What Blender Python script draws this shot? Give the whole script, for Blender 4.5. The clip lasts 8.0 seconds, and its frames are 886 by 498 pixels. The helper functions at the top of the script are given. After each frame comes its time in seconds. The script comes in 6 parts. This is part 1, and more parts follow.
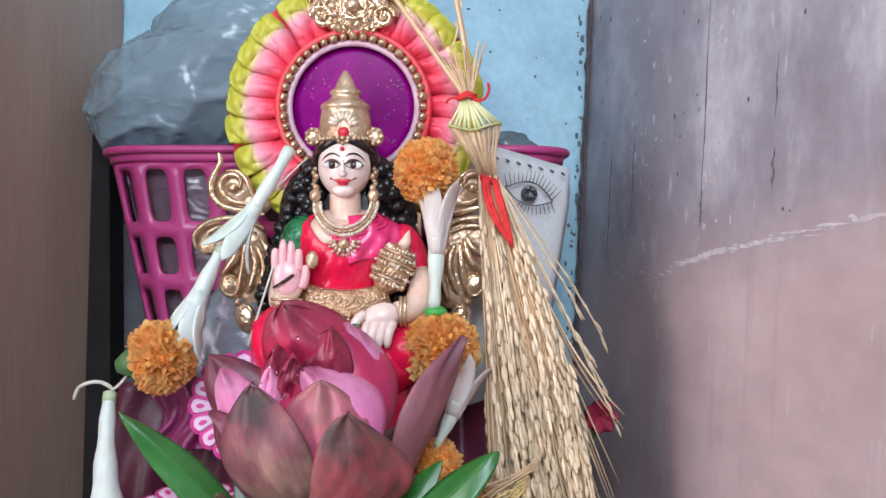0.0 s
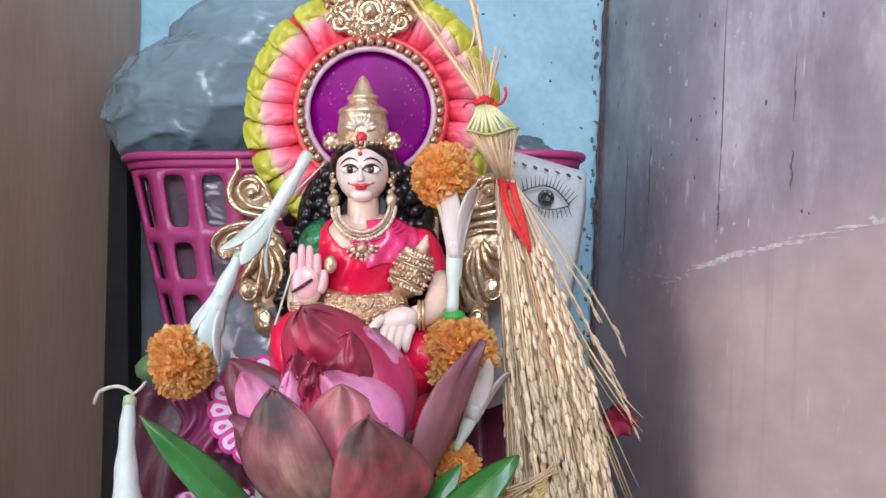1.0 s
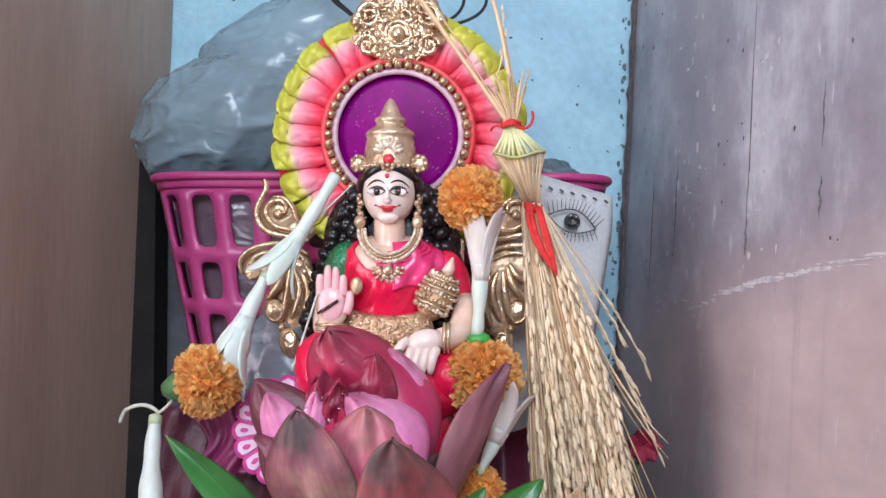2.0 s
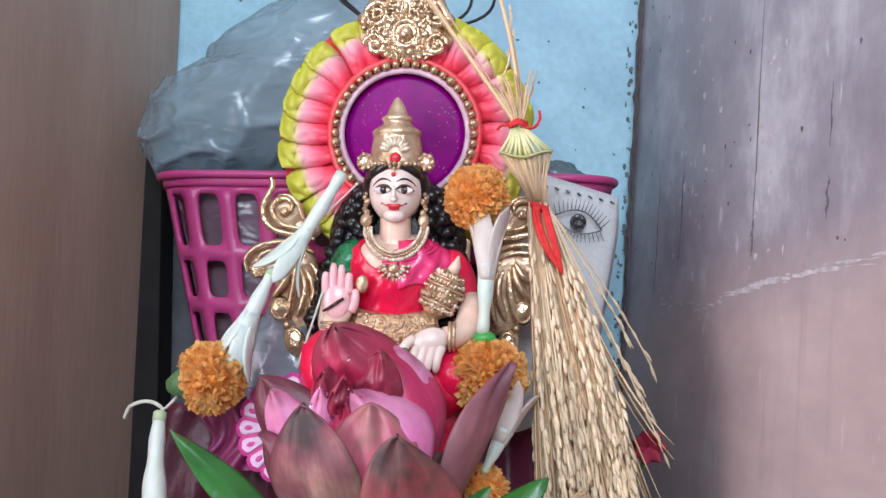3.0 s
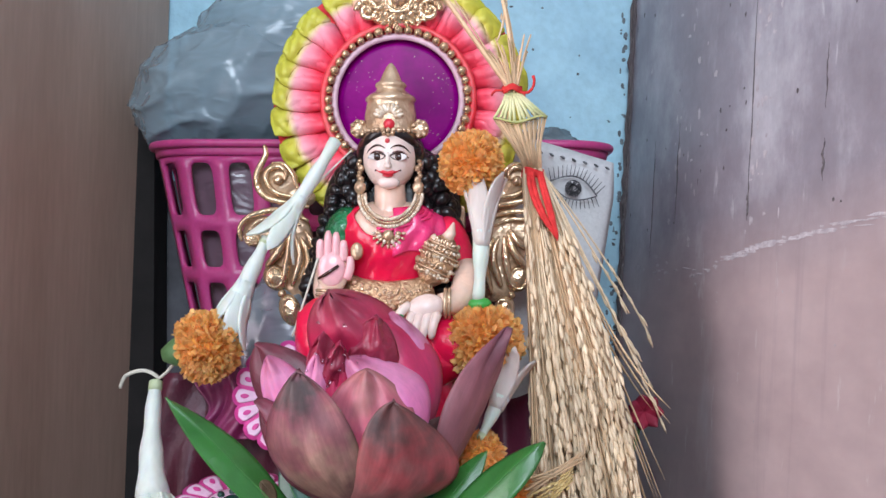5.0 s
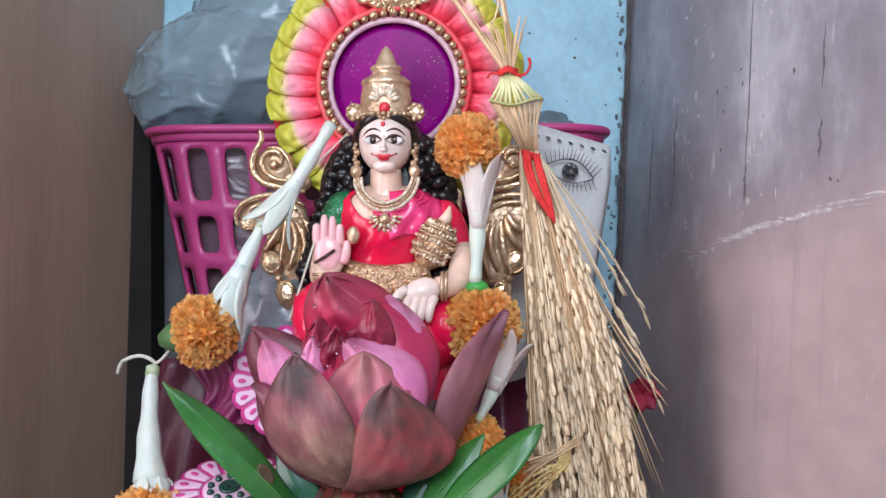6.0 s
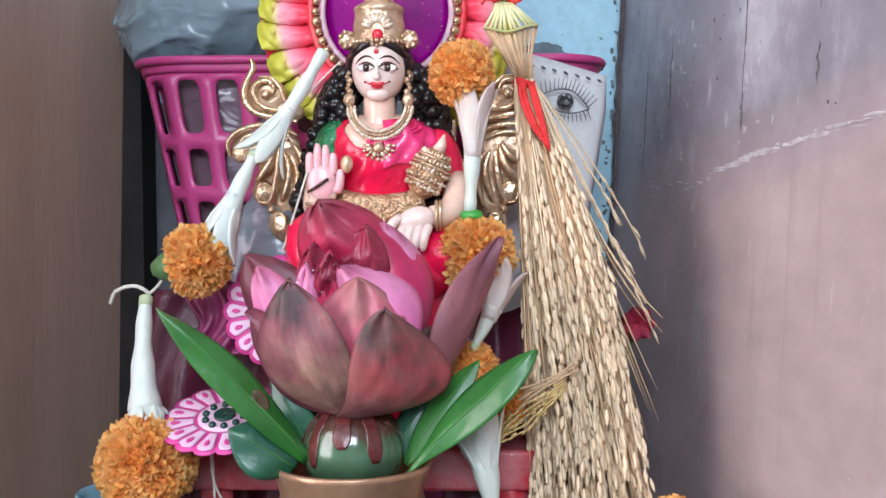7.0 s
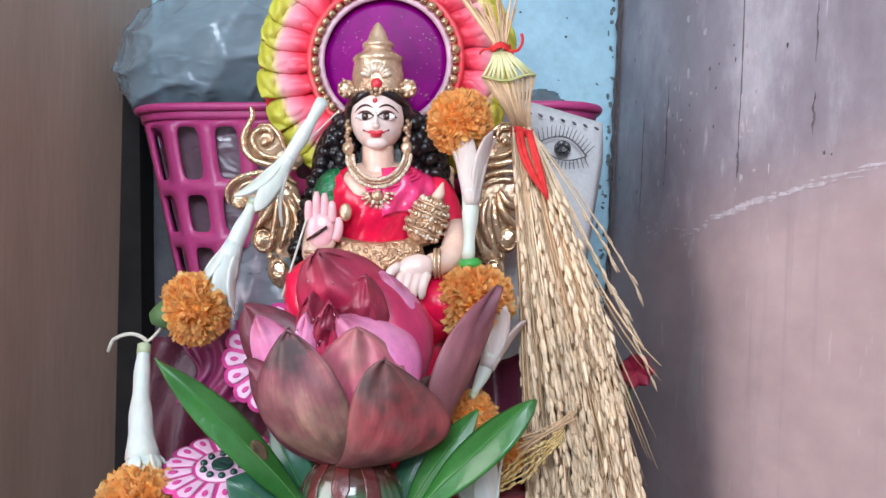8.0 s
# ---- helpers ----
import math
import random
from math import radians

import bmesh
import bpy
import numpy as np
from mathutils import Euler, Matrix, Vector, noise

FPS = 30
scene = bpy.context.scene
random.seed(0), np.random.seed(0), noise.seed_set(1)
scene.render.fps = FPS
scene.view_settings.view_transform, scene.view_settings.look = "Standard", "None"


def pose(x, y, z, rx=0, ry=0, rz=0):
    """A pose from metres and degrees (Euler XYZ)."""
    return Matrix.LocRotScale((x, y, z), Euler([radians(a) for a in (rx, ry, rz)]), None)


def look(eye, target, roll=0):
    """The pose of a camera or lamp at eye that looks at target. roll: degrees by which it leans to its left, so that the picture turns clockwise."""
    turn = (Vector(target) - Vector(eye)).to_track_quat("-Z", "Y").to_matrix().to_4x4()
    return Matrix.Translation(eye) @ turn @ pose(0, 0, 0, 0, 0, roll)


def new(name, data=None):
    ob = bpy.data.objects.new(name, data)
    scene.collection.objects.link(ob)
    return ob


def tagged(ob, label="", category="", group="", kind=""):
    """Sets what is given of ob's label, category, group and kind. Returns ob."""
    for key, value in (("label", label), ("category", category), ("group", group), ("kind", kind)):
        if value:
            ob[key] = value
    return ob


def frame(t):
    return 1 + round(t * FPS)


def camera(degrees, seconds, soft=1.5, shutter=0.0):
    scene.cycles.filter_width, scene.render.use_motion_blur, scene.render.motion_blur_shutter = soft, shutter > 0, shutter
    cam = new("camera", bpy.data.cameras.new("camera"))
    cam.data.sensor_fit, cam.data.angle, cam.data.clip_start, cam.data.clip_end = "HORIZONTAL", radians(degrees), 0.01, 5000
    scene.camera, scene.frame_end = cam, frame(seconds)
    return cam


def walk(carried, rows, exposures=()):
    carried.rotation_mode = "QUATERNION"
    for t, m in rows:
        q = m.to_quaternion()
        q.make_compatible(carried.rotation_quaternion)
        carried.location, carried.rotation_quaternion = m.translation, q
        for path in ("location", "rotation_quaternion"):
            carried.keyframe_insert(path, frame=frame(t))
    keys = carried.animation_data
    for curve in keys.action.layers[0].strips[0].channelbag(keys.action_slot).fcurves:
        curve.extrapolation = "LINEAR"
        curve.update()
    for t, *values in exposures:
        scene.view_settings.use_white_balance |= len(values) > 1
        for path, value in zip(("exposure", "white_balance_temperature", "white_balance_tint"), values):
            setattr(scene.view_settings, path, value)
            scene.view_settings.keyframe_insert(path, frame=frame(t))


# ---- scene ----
cam = camera(44.6, 8.0)
METRES, EYE, TILT, LEAN, TURN = 0.066, 0.31, 0.0, 0.0, 0.0
ROWS = [
    (0.0, 0.0, 0.0, 0.0, 0.0, 0.0, -0.0),
    (0.5, -0.0362, -0.0018, -0.0763, -0.12, -0.2, 0.1),
    (1.0, -0.081, -0.0273, -0.0221, 0.54, 0.33, 0.21),
    (1.5, -0.0841, -0.0463, 0.0165, 1.46, 0.94, 0.07),
    (3.0, -0.1282, -0.033, -0.1185, 1.96, 1.94, -0.86),
    (3.5, -0.1159, -0.0273, -0.1698, 1.68, 1.37, -0.35),
    (4.0, -0.1146, -0.0061, -0.2044, 1.79, 0.79, -0.38),
    (4.5, -0.1221, 0.0031, -0.2091, 1.7, 0.67, -0.42),
    (6.0, -0.087, 0.0372, -0.275, 1.74, 0.09, 0.03),
    (6.5, -0.0614, 0.0644, -0.4519, 1.52, -1.43, 0.24),
    (7.0, -0.101, 0.1019, -0.539, 1.38, -2.32, 0.19),
    (7.5, -0.1172, 0.0843, -0.5065, 1.34, -1.87, 0.1),
    (8.0, -0.1448, 0.0757, -0.4043, 1.07, -0.48, 0.18),
]
walk(cam, [(t, pose(0, 0, EYE, TILT, LEAN, TURN) @ pose(METRES * x, METRES * y, METRES * z, 90 + pitch, roll, yaw)) for t, x, y, z, yaw, pitch, roll in ROWS],
     [(0.0, 0.0), (3.5, -0.02), (4.5, -0.04), (6.5, -0.04), (7.0, 0.13), (8.0, 0.12)])

# ---- light ----
world = bpy.data.worlds.new("world")
scene.world = world
world.use_nodes = True
wn = world.node_tree.nodes
sky = wn.new("ShaderNodeTexSky")
sky.sky_type, sky.sun_disc = "NISHITA", False
sky.sun_elevation, sky.sun_rotation = radians(42), radians(160)
world.node_tree.links.new(sky.outputs[0], wn["Background"].inputs[0])
wn["Background"].inputs[1].default_value = 0.1


def area_lamp(name, eye, target, sx, sy, watts, colour):
    data = bpy.data.lights.new(name, "AREA")
    data.shape, data.size, data.size_y, data.energy, data.color = "RECTANGLE", sx, sy, watts, colour
    ob = new(name, data)
    ob.matrix_basis = look(eye, target)
    return ob


area_lamp("window_light", (-0.10, -1.93, 1.42), (-0.05, 0.8, 0.34), 1.3, 0.84, 64, (0.74, 0.855, 1.0))
area_lamp("door_light", (-1.52, -0.35, 0.35), (0.1, 0.7, 0.25), 0.95, 2.2, 49, (1.0, 0.915, 0.985))

# ---- materials ----


def mat(name, c1, c2=None, scale=30.0, rough=0.5, metal=0.0, bump=0.15, bscale=250.0, stretch=(1, 1, 1),
        sss=0.0, coat=0.0, piece=0.0, contrast=0.5, trans=0.0, rough_var=0.12):
    """A procedural surface: two colours mixed by coarse noise, fine grain on top, relief and uneven gloss."""
    m = bpy.data.materials.new(name)
    m.use_nodes = True
    nt = m.node_tree
    n, link = nt.nodes, nt.links.new
    b = n["Principled BSDF"]
    tc = n.new("ShaderNodeTexCoord")
    mp = n.new("ShaderNodeMapping")
    mp.inputs["Scale"].default_value = stretch
    link(tc.outputs["Object"], mp.inputs[0])
    big, fine = n.new("ShaderNodeTexNoise"), n.new("ShaderNodeTexNoise")
    big.inputs["Scale"].default_value, big.inputs["Detail"].default_value = scale, 5
    fine.inputs["Scale"].default_value, fine.inputs["Detail"].default_value = bscale, 3
    link(mp.outputs[0], big.inputs[0])
    link(mp.outputs[0], fine.inputs[0])
    ramp = n.new("ShaderNodeMapRange")
    ramp.inputs[1].default_value, ramp.inputs[2].default_value = 0.5 - 0.5 * contrast * 0.6, 0.5 + 0.5 * contrast * 0.6
    link(big.outputs[0], ramp.inputs[0])
    mix = n.new("ShaderNodeMix")
    mix.data_type = "RGBA"
    mix.inputs[6].default_value = (*c1, 1)
    mix.inputs[7].default_value = (*(c2 or [c * 0.75 for c in c1]), 1)
    link(ramp.outputs[0], mix.inputs[0])
    hs = n.new("ShaderNodeHueSaturation")
    link(mix.outputs[2], hs.inputs["Color"])
    vr = n.new("ShaderNodeMapRange")
    vr.inputs[3].default_value, vr.inputs[4].default_value = 0.85, 1.15
    link(fine.outputs[0], vr.inputs[0])
    value = vr.outputs[0]
    if piece:
        oi, pr, mu = n.new("ShaderNodeObjectInfo"), n.new("ShaderNodeMapRange"), n.new("ShaderNodeMath")
        pr.inputs[3].default_value, pr.inputs[4].default_value = 1 - piece, 1 + piece
        mu.operation = "MULTIPLY"
        link(oi.outputs["Random"], pr.inputs[0])
        link(pr.outputs[0], mu.inputs[0])
        link(value, mu.inputs[1])
        value = mu.outputs[0]
    link(value, hs.inputs["Value"])
    link(hs.outputs[0], b.inputs["Base Color"])
    rr = n.new("ShaderNodeMapRange")
    rr.inputs[3].default_value, rr.inputs[4].default_value = max(0.03, rough - rough_var), min(1, rough + rough_var)
    link(big.outputs[0], rr.inputs[0])
    link(rr.outputs[0], b.inputs["Roughness"])
    b.inputs["Metallic"].default_value = metal
    if bump:
        bp, ad = n.new("ShaderNodeBump"), n.new("ShaderNodeMath")
        ad.operation = "ADD"
        link(big.outputs[0], ad.inputs[0])
        link(fine.outputs[0], ad.inputs[1])
        bp.inputs["Strength"].default_value, bp.inputs["Distance"].default_value = bump, 0.002
        link(ad.outputs[0], bp.inputs["Height"])
        link(bp.outputs[0], b.inputs["Normal"])
    if sss:
        b.inputs["Subsurface Weight"].default_value = sss
        b.inputs["Subsurface Radius"].default_value = (1, 0.5, 0.3)
        b.inputs["Subsurface Scale"].default_value = 0.004
    b.inputs["Coat Weight"].default_value = coat
    b.inputs["Coat Roughness"].default_value = 0.12
    b.inputs["Transmission Weight"].default_value = trans
    m["mix"] = mix.name
    return m


def ramp_by(m, kind, axis_or_centre, stops, lo, hi, noise_amt=0.0):
    """Recolours m along one axis ('axis', index) or with the distance from a centre in the xz plane ('radial')."""
    nt = m.node_tree
    n, link = nt.nodes, nt.links.new
    tc = n.new("ShaderNodeTexCoord")
    if kind == "radial":
        sub = n.new("ShaderNodeVectorMath")
        sub.operation = "SUBTRACT"
        sub.inputs[1].default_value = axis_or_centre
        mul = n.new("ShaderNodeVectorMath")
        mul.operation = "MULTIPLY"
        mul.inputs[1].default_value = (1, 0, 1)
        ln = n.new("ShaderNodeVectorMath")
        ln.operation = "LENGTH"
        link(tc.outputs["Object"], sub.inputs[0])
        link(sub.outputs[0], mul.inputs[0])
        link(mul.outputs[0], ln.inputs[0])
        val = ln.outputs["Value"]
    elif kind == "uv":
        sp = n.new("ShaderNodeSeparateXYZ")
        link(tc.outputs["UV"], sp.inputs[0])
        val = sp.outputs[axis_or_centre]
    else:
        sp = n.new("ShaderNodeSeparateXYZ")
        link(tc.outputs["Object"], sp.inputs[0])
        val = sp.outputs[axis_or_centre]
    mr = n.new("ShaderNodeMapRange")
    mr.inputs[1].default_value, mr.inputs[2].default_value = lo, hi
    link(val, mr.inputs[0])
    fac = mr.outputs[0]
    if noise_amt:
        nz, ma = n.new("ShaderNodeTexNoise"), n.new("ShaderNodeMath")
        nz.inputs["Scale"].default_value = 55
        nz.inputs["Detail"].default_value = 4
        link(tc.outputs["Object"], nz.inputs[0])
        ma.operation = "MULTIPLY_ADD"
        ma.inputs[1].default_value = noise_amt
        link(nz.outputs[0], ma.inputs[0])
        link(fac, ma.inputs[2])
        ma2 = n.new("ShaderNodeMath")
        ma2.operation = "SUBTRACT"
        ma2.inputs[1].default_value = noise_amt * 0.5
        link(ma.outputs[0], ma2.inputs[0])
        fac = ma2.outputs[0]
    cr = n.new("ShaderNodeValToRGB")
    els = cr.color_ramp.elements
    while len(els) < len(stops):
        els.new(0.5)
    for e, (p, c) in zip(els, stops):
        e.position, e.color = p, (*c, 1)
    link(fac, cr.inputs[0])
    hs = [x for x in n if x.type == "HUE_SAT"][0]
    link(cr.outputs[0], hs.inputs["Color"])
    return m


CHIP = mat("chipped_pale_paint", (0.47, 0.43, 0.45), (0.36, 0.32, 0.335), 120, 0.7, 0, 0.4)
CRACK = mat("dark_grime", (0.07, 0.055, 0.06), (0.12, 0.10, 0.10), 160, 0.8, 0, 0.5)
GOLD = mat("gold_paint", (0.88, 0.68, 0.47), (0.50, 0.31, 0.17), 90, 0.16, 0.75, 0.5, 220, contrast=0.8)
GOLD3 = mat("embossed_gold", (0.66, 0.46, 0.28), (0.40, 0.22, 0.12), 190, 0.32, 0.7, 1.0, 420, contrast=0.7)
GOLD2 = mat("dull_gold_paint", (0.72, 0.53, 0.36), (0.48, 0.31, 0.19), 80, 0.24, 0.55, 0.6, 260)
SKIN = mat("cream_enamel", (0.80, 0.58, 0.46), (0.78, 0.52, 0.40), 30, 0.26, 0, 0.08, 200, coat=0.2, sss=0.1)
FACE = mat("white_enamel", (0.84, 0.69, 0.62), (0.82, 0.62, 0.55), 30, 0.26, 0, 0.06, 200, coat=0.2, sss=0.1)
PALM = mat("pink_enamel", (0.85, 0.42, 0.45), (0.85, 0.55, 0.52), 40, 0.25, 0, 0.03, 200, coat=0.3)
RED = mat("red_enamel", (0.80, 0.010, 0.055), (0.70, 0.008, 0.065), 40, 0.24, 0, 0.6, 110, coat=0.25)
PINKRED = mat("rose_enamel", (0.76, 0.018, 0.11), (0.78, 0.045, 0.19), 40, 0.24, 0, 0.6, 110, coat=0.25)
GREEN = mat("green_enamel", (0.012, 0.25, 0.085), (0.02, 0.13, 0.05), 160, 0.25, 0.1, 1.0, 320, coat=0.3, contrast=0.8)
BLACK = mat("black_enamel", (0.007, 0.005, 0.006), (0.014, 0.009, 0.009), 40, 0.30, 0, 0.2, 160, coat=0.12)
PEARL = mat("pearl_enamel", (0.84, 0.76, 0.64), (0.52, 0.36, 0.22), 420, 0.2, 0.2, 0.05, 300)
LIP = mat("lip_red", (0.65, 0.02, 0.04), None, 40, 0.3, 0, 0.02)
IRIS = mat("iris_brown", (0.05, 0.02, 0.015), None, 40, 0.2, 0, 0.02)

WOOD_L = mat("brown_laminate_wood", (0.46, 0.315, 0.245), (0.31, 0.195, 0.145), 2.0, 0.30, 0, 0.10, 34, (7.0, 7.0, 0.8), contrast=1.0, rough_var=0.05)
WOOD_R = mat("grey_worn_wood", (1, 1, 1), None, 7, 0.36, 0, 0.2, 60, (1.2, 0.45, 1.0), contrast=1.0)
WALL = mat("pale_blue_plaster", (0.40, 0.64, 0.74), (0.33, 0.54, 0.65), 14, 0.75, 0, 0.6, 130)
ROOM = mat("pale_plaster", (0.44, 0.44, 0.46), (0.40, 0.40, 0.42), 3, 0.85, 0, 0.2, 90)
FLOOR = mat("grey_cement", (0.30, 0.28, 0.26), (0.22, 0.21, 0.20), 4, 0.7, 0, 0.2, 90)
CEIL = mat("white_limewash", (0.75, 0.74, 0.72), None, 3, 0.9, 0, 0.2, 90)
SHELF = mat("dark_wood", (0.030, 0.019, 0.015), (0.018, 0.011, 0.009), 12, 0.45, 0, 0.2, 80, (0.3, 2, 2))
BASKET = mat("pink_plastic", (0.56, 0.060, 0.225), (0.49, 0.048, 0.195), 20, 0.35, 0, 0.05, 300, sss=0.15)



def by_island(m, lo, hi):
    """Lets each loose piece of a mesh have a tone of its own."""
    nt = m.node_tree
    gi, gm, mu = nt.nodes.new("ShaderNodeNewGeometry"), nt.nodes.new("ShaderNodeMapRange"), nt.nodes.new("ShaderNodeMath")
    gm.inputs[3].default_value, gm.inputs[4].default_value = lo, hi
    hs = [x for x in nt.nodes if x.type == "HUE_SAT"][0]
    nt.links.new(gi.outputs["Random Per Island"], gm.inputs[0])
    mu.operation = "MULTIPLY"
    nt.links.new(hs.inputs["Value"].links[0].from_socket, mu.inputs[0])
    nt.links.new(gm.outputs[0], mu.inputs[1])
    nt.links.new(mu.outputs[0], hs.inputs["Value"])


def see_through(m, share):
    """Thin petals let part of the light through."""
    nt = m.node_tree
    tl, mx, b = nt.nodes.new("ShaderNodeBsdfTranslucent"), nt.nodes.new("ShaderNodeMixShader"), nt.nodes["Principled BSDF"]
    nt.links.new(b.inputs["Base Color"].links[0].from_socket, tl.inputs[0])
    mx.inputs[0].default_value = share
    nt.links.new(b.outputs[0], mx.inputs[1])
    nt.links.new(tl.outputs[0], mx.inputs[2])
    nt.links.new(mx.outputs[0], nt.nodes["Material Output"].inputs[0])


def board_stains(m):
    """Upper part greyer with pale runs, lower part pinker, as the worn board is."""
    nt = m.node_tree
    n, link = nt.nodes, nt.links.new
    tc, mp, st = n.new("ShaderNodeTexCoord"), n.new("ShaderNodeMapping"), n.new("ShaderNodeTexNoise")
    mp.inputs["Scale"].default_value = (6, 4.5, 3.2)
    st.inputs["Scale"].default_value, st.inputs["Detail"].default_value, st.inputs["Roughness"].default_value = 1.6, 8, 0.7
    link(tc.outputs["Object"], mp.inputs[0])
    link(mp.outputs[0], st.inputs[0])
    mp2, st2 = n.new("ShaderNodeMapping"), n.new("ShaderNodeTexNoise")
    mp2.inputs["Scale"].default_value = (3, 2.2, 4.0)
    st2.inputs["Scale"].default_value, st2.inputs["Detail"].default_value, st2.inputs["Roughness"].default_value = 1.5, 6, 0.55
    link(tc.outputs["Object"], mp2.inputs[0])
    link(mp2.outputs[0], st2.inputs[0])
    up, low = n.new("ShaderNodeValToRGB"), n.new("ShaderNodeValToRGB")
    for r, cols in ((up, ((0.30, (0.160, 0.135, 0.155)), (0.50, (0.245, 0.220, 0.248)), (0.68, (0.42, 0.40, 0.43)))), (low, ((0.28, (0.30, 0.225, 0.225)), (0.52, (0.41, 0.315, 0.310)), (0.75, (0.50, 0.40, 0.39))))):
        r.color_ramp.elements.new(0.5)
        for e, (p, c) in zip(r.color_ramp.elements, cols):
            e.position, e.color = p, (*c, 1)
        link((st if r is up else st2).outputs[0], r.inputs[0])
    sp, ad, mr, mx = n.new("ShaderNodeSeparateXYZ"), n.new("ShaderNodeMath"), n.new("ShaderNodeMapRange"), n.new("ShaderNodeMix")
    link(tc.outputs["Object"], sp.inputs[0])
    ad.operation = "MULTIPLY_ADD"
    ad.inputs[1].default_value = 0.11
    link(sp.outputs[1], ad.inputs[0])
    link(sp.outputs[2], ad.inputs[2])
    mr.inputs[1].default_value, mr.inputs[2].default_value = 0.360, 0.425
    link(ad.outputs[0], mr.inputs[0])
    mx.data_type = "RGBA"
    link(mr.outputs[0], mx.inputs[0])
    link(low.outputs[0], mx.inputs[6])
    link(up.outputs[0], mx.inputs[7])
    # pale rubbed smears and thin dark runs that follow the grain
    colour = mx.outputs[2]
    for size, lo, hi, amount, tone in (((13, 13, 4.5), 0.56, 0.72, 0.55, (0.50, 0.49, 0.52)), ((46, 46, 2.2), 0.60, 0.76, 0.28, (0.15, 0.12, 0.13)), ((70, 70, 16), 0.64, 0.72, 0.6, (0.55, 0.53, 0.55))):
        mp3, st3, m3, x3 = n.new("ShaderNodeMapping"), n.new("ShaderNodeTexNoise"), n.new("ShaderNodeMapRange"), n.new("ShaderNodeMix")
        mp3.inputs["Scale"].default_value = size
        st3.inputs["Scale"].default_value, st3.inputs["Detail"].default_value, st3.inputs["Roughness"].default_value = 1.0, 7, 0.65
        link(tc.outputs["Object"], mp3.inputs[0])
        link(mp3.outputs[0], st3.inputs[0])
        m3.inputs[1].default_value, m3.inputs[2].default_value, m3.inputs[4].default_value = lo, hi, amount
        link(st3.outputs[0], m3.inputs[0])
        x3.data_type = "RGBA"
        x3.inputs[7].default_value = (*tone, 1)
        link(m3.outputs[0], x3.inputs[0])
        link(colour, x3.inputs[6])
        colour = x3.outputs[2]
    link(colour, [x for x in n if x.type == "HUE_SAT"][0].inputs["Color"])


board_stains(WOOD_R)

# ---- mesh helpers ----


def mesh_of(name, bm, mats, smooth=True):
    me = bpy.data.meshes.new(name)
    bmesh.ops.recalc_face_normals(bm, faces=bm.faces[:])
    bm.to_mesh(me)
    bm.free()
    for m in (mats if isinstance(mats, (list, tuple)) else [mats]):
        me.materials.append(m)
    if smooth:
        me.polygons.foreach_set("use_smooth", [True] * len(me.polygons))
    return me


def part(name, bm, material, parent=None, label="", smooth=True):
    """Links a bmesh, given in world coordinates, as one mesh under a thing or a part."""
    ob = new(name, mesh_of(name, bm, material, smooth))
    if parent:
        ob.parent = parent
        if parent.type == "EMPTY":
            ob.matrix_parent_inverse = Matrix.Translation(-parent.location)
    if label:
        ob["label"] = label
    return ob


def thing(name, at, label, category, group="", kind=""):
    ob = new(name)
    ob.location = at
    ob.empty_display_size = 0.02
    return tagged(ob, label, category, group, kind)


def V(*a):
    return Vector(a)


def tube(bm, pts, radii, n=8, mi=0, flat=1.0, up=None, caps=True):
    """A tube along pts with a radius at each; flat squeezes its second axis."""
    pts = [Vector(p) for p in pts]
    if not isinstance(radii, (list, tuple)):
        radii = [radii] * len(pts)
    rings, side = [], None
    for i, p in enumerate(pts):
        d = (pts[min(i + 1, len(pts) - 1)] - pts[max(i - 1, 0)])
        d = d.normalized() if d.length > 1e-9 else V(0, 0, 1)
        if side is None:
            ref = Vector(up) if up else (V(0, 0, 1) if abs(d.z) < 0.9 else V(1, 0, 0))
            side = d.cross(ref).normalized()
        else:
            side = (side - d * side.dot(d)).normalized()
        other = d.cross(side)
        r = radii[i]
        rings.append([bm.verts.new(p + side * (math.cos(2 * math.pi * k / n) * r) + other * (math.sin(2 * math.pi * k / n) * r * flat)) for k in range(n)])
    for a, b in zip(rings, rings[1:]):
        for k in range(n):
            bm.faces.new((a[k], a[(k + 1) % n], b[(k + 1) % n], b[k])).material_index = mi
    if caps:
        bm.faces.new(rings[0][::-1]).material_index = mi
        bm.faces.new(rings[-1]).material_index = mi


def bez(a, b, c, n=8):
    a, b, c = Vector(a), Vector(b), Vector(c)
    return [a * (1 - t) ** 2 + b * (2 * t * (1 - t)) + c * t * t for t in (i / n for i in range(n + 1))]


def ball(bm, c, r, u=12, v=8, mi=0, rot=None, warp=None):
    r = (r, r, r) if isinstance(r, (int, float)) else r
    c = Vector(c)
    rot = rot or Matrix.Identity(3)

    def at(p):
        q = rot @ Vector((p[0] * r[0], p[1] * r[1], p[2] * r[2]))
        if warp:
            q = warp(q)
        return bm.verts.new(c + q)
    top, bot = at((0, 0, 1)), at((0, 0, -1))
    rings = []
    for j in range(1, v):
        a = math.pi * j / v
        rings.append([at((math.sin(a) * math.cos(2 * math.pi * i / u), math.sin(a) * math.sin(2 * math.pi * i / u), math.cos(a))) for i in range(u)])
    for i in range(u):
        k = (i + 1) % u
        bm.faces.new((top, rings[0][i], rings[0][k])).material_index = mi
        bm.faces.new((bot, rings[-1][k], rings[-1][i])).material_index = mi
        for a, b in zip(rings, rings[1:]):
            bm.faces.new((a[i], b[i], b[k], a[k])).material_index = mi


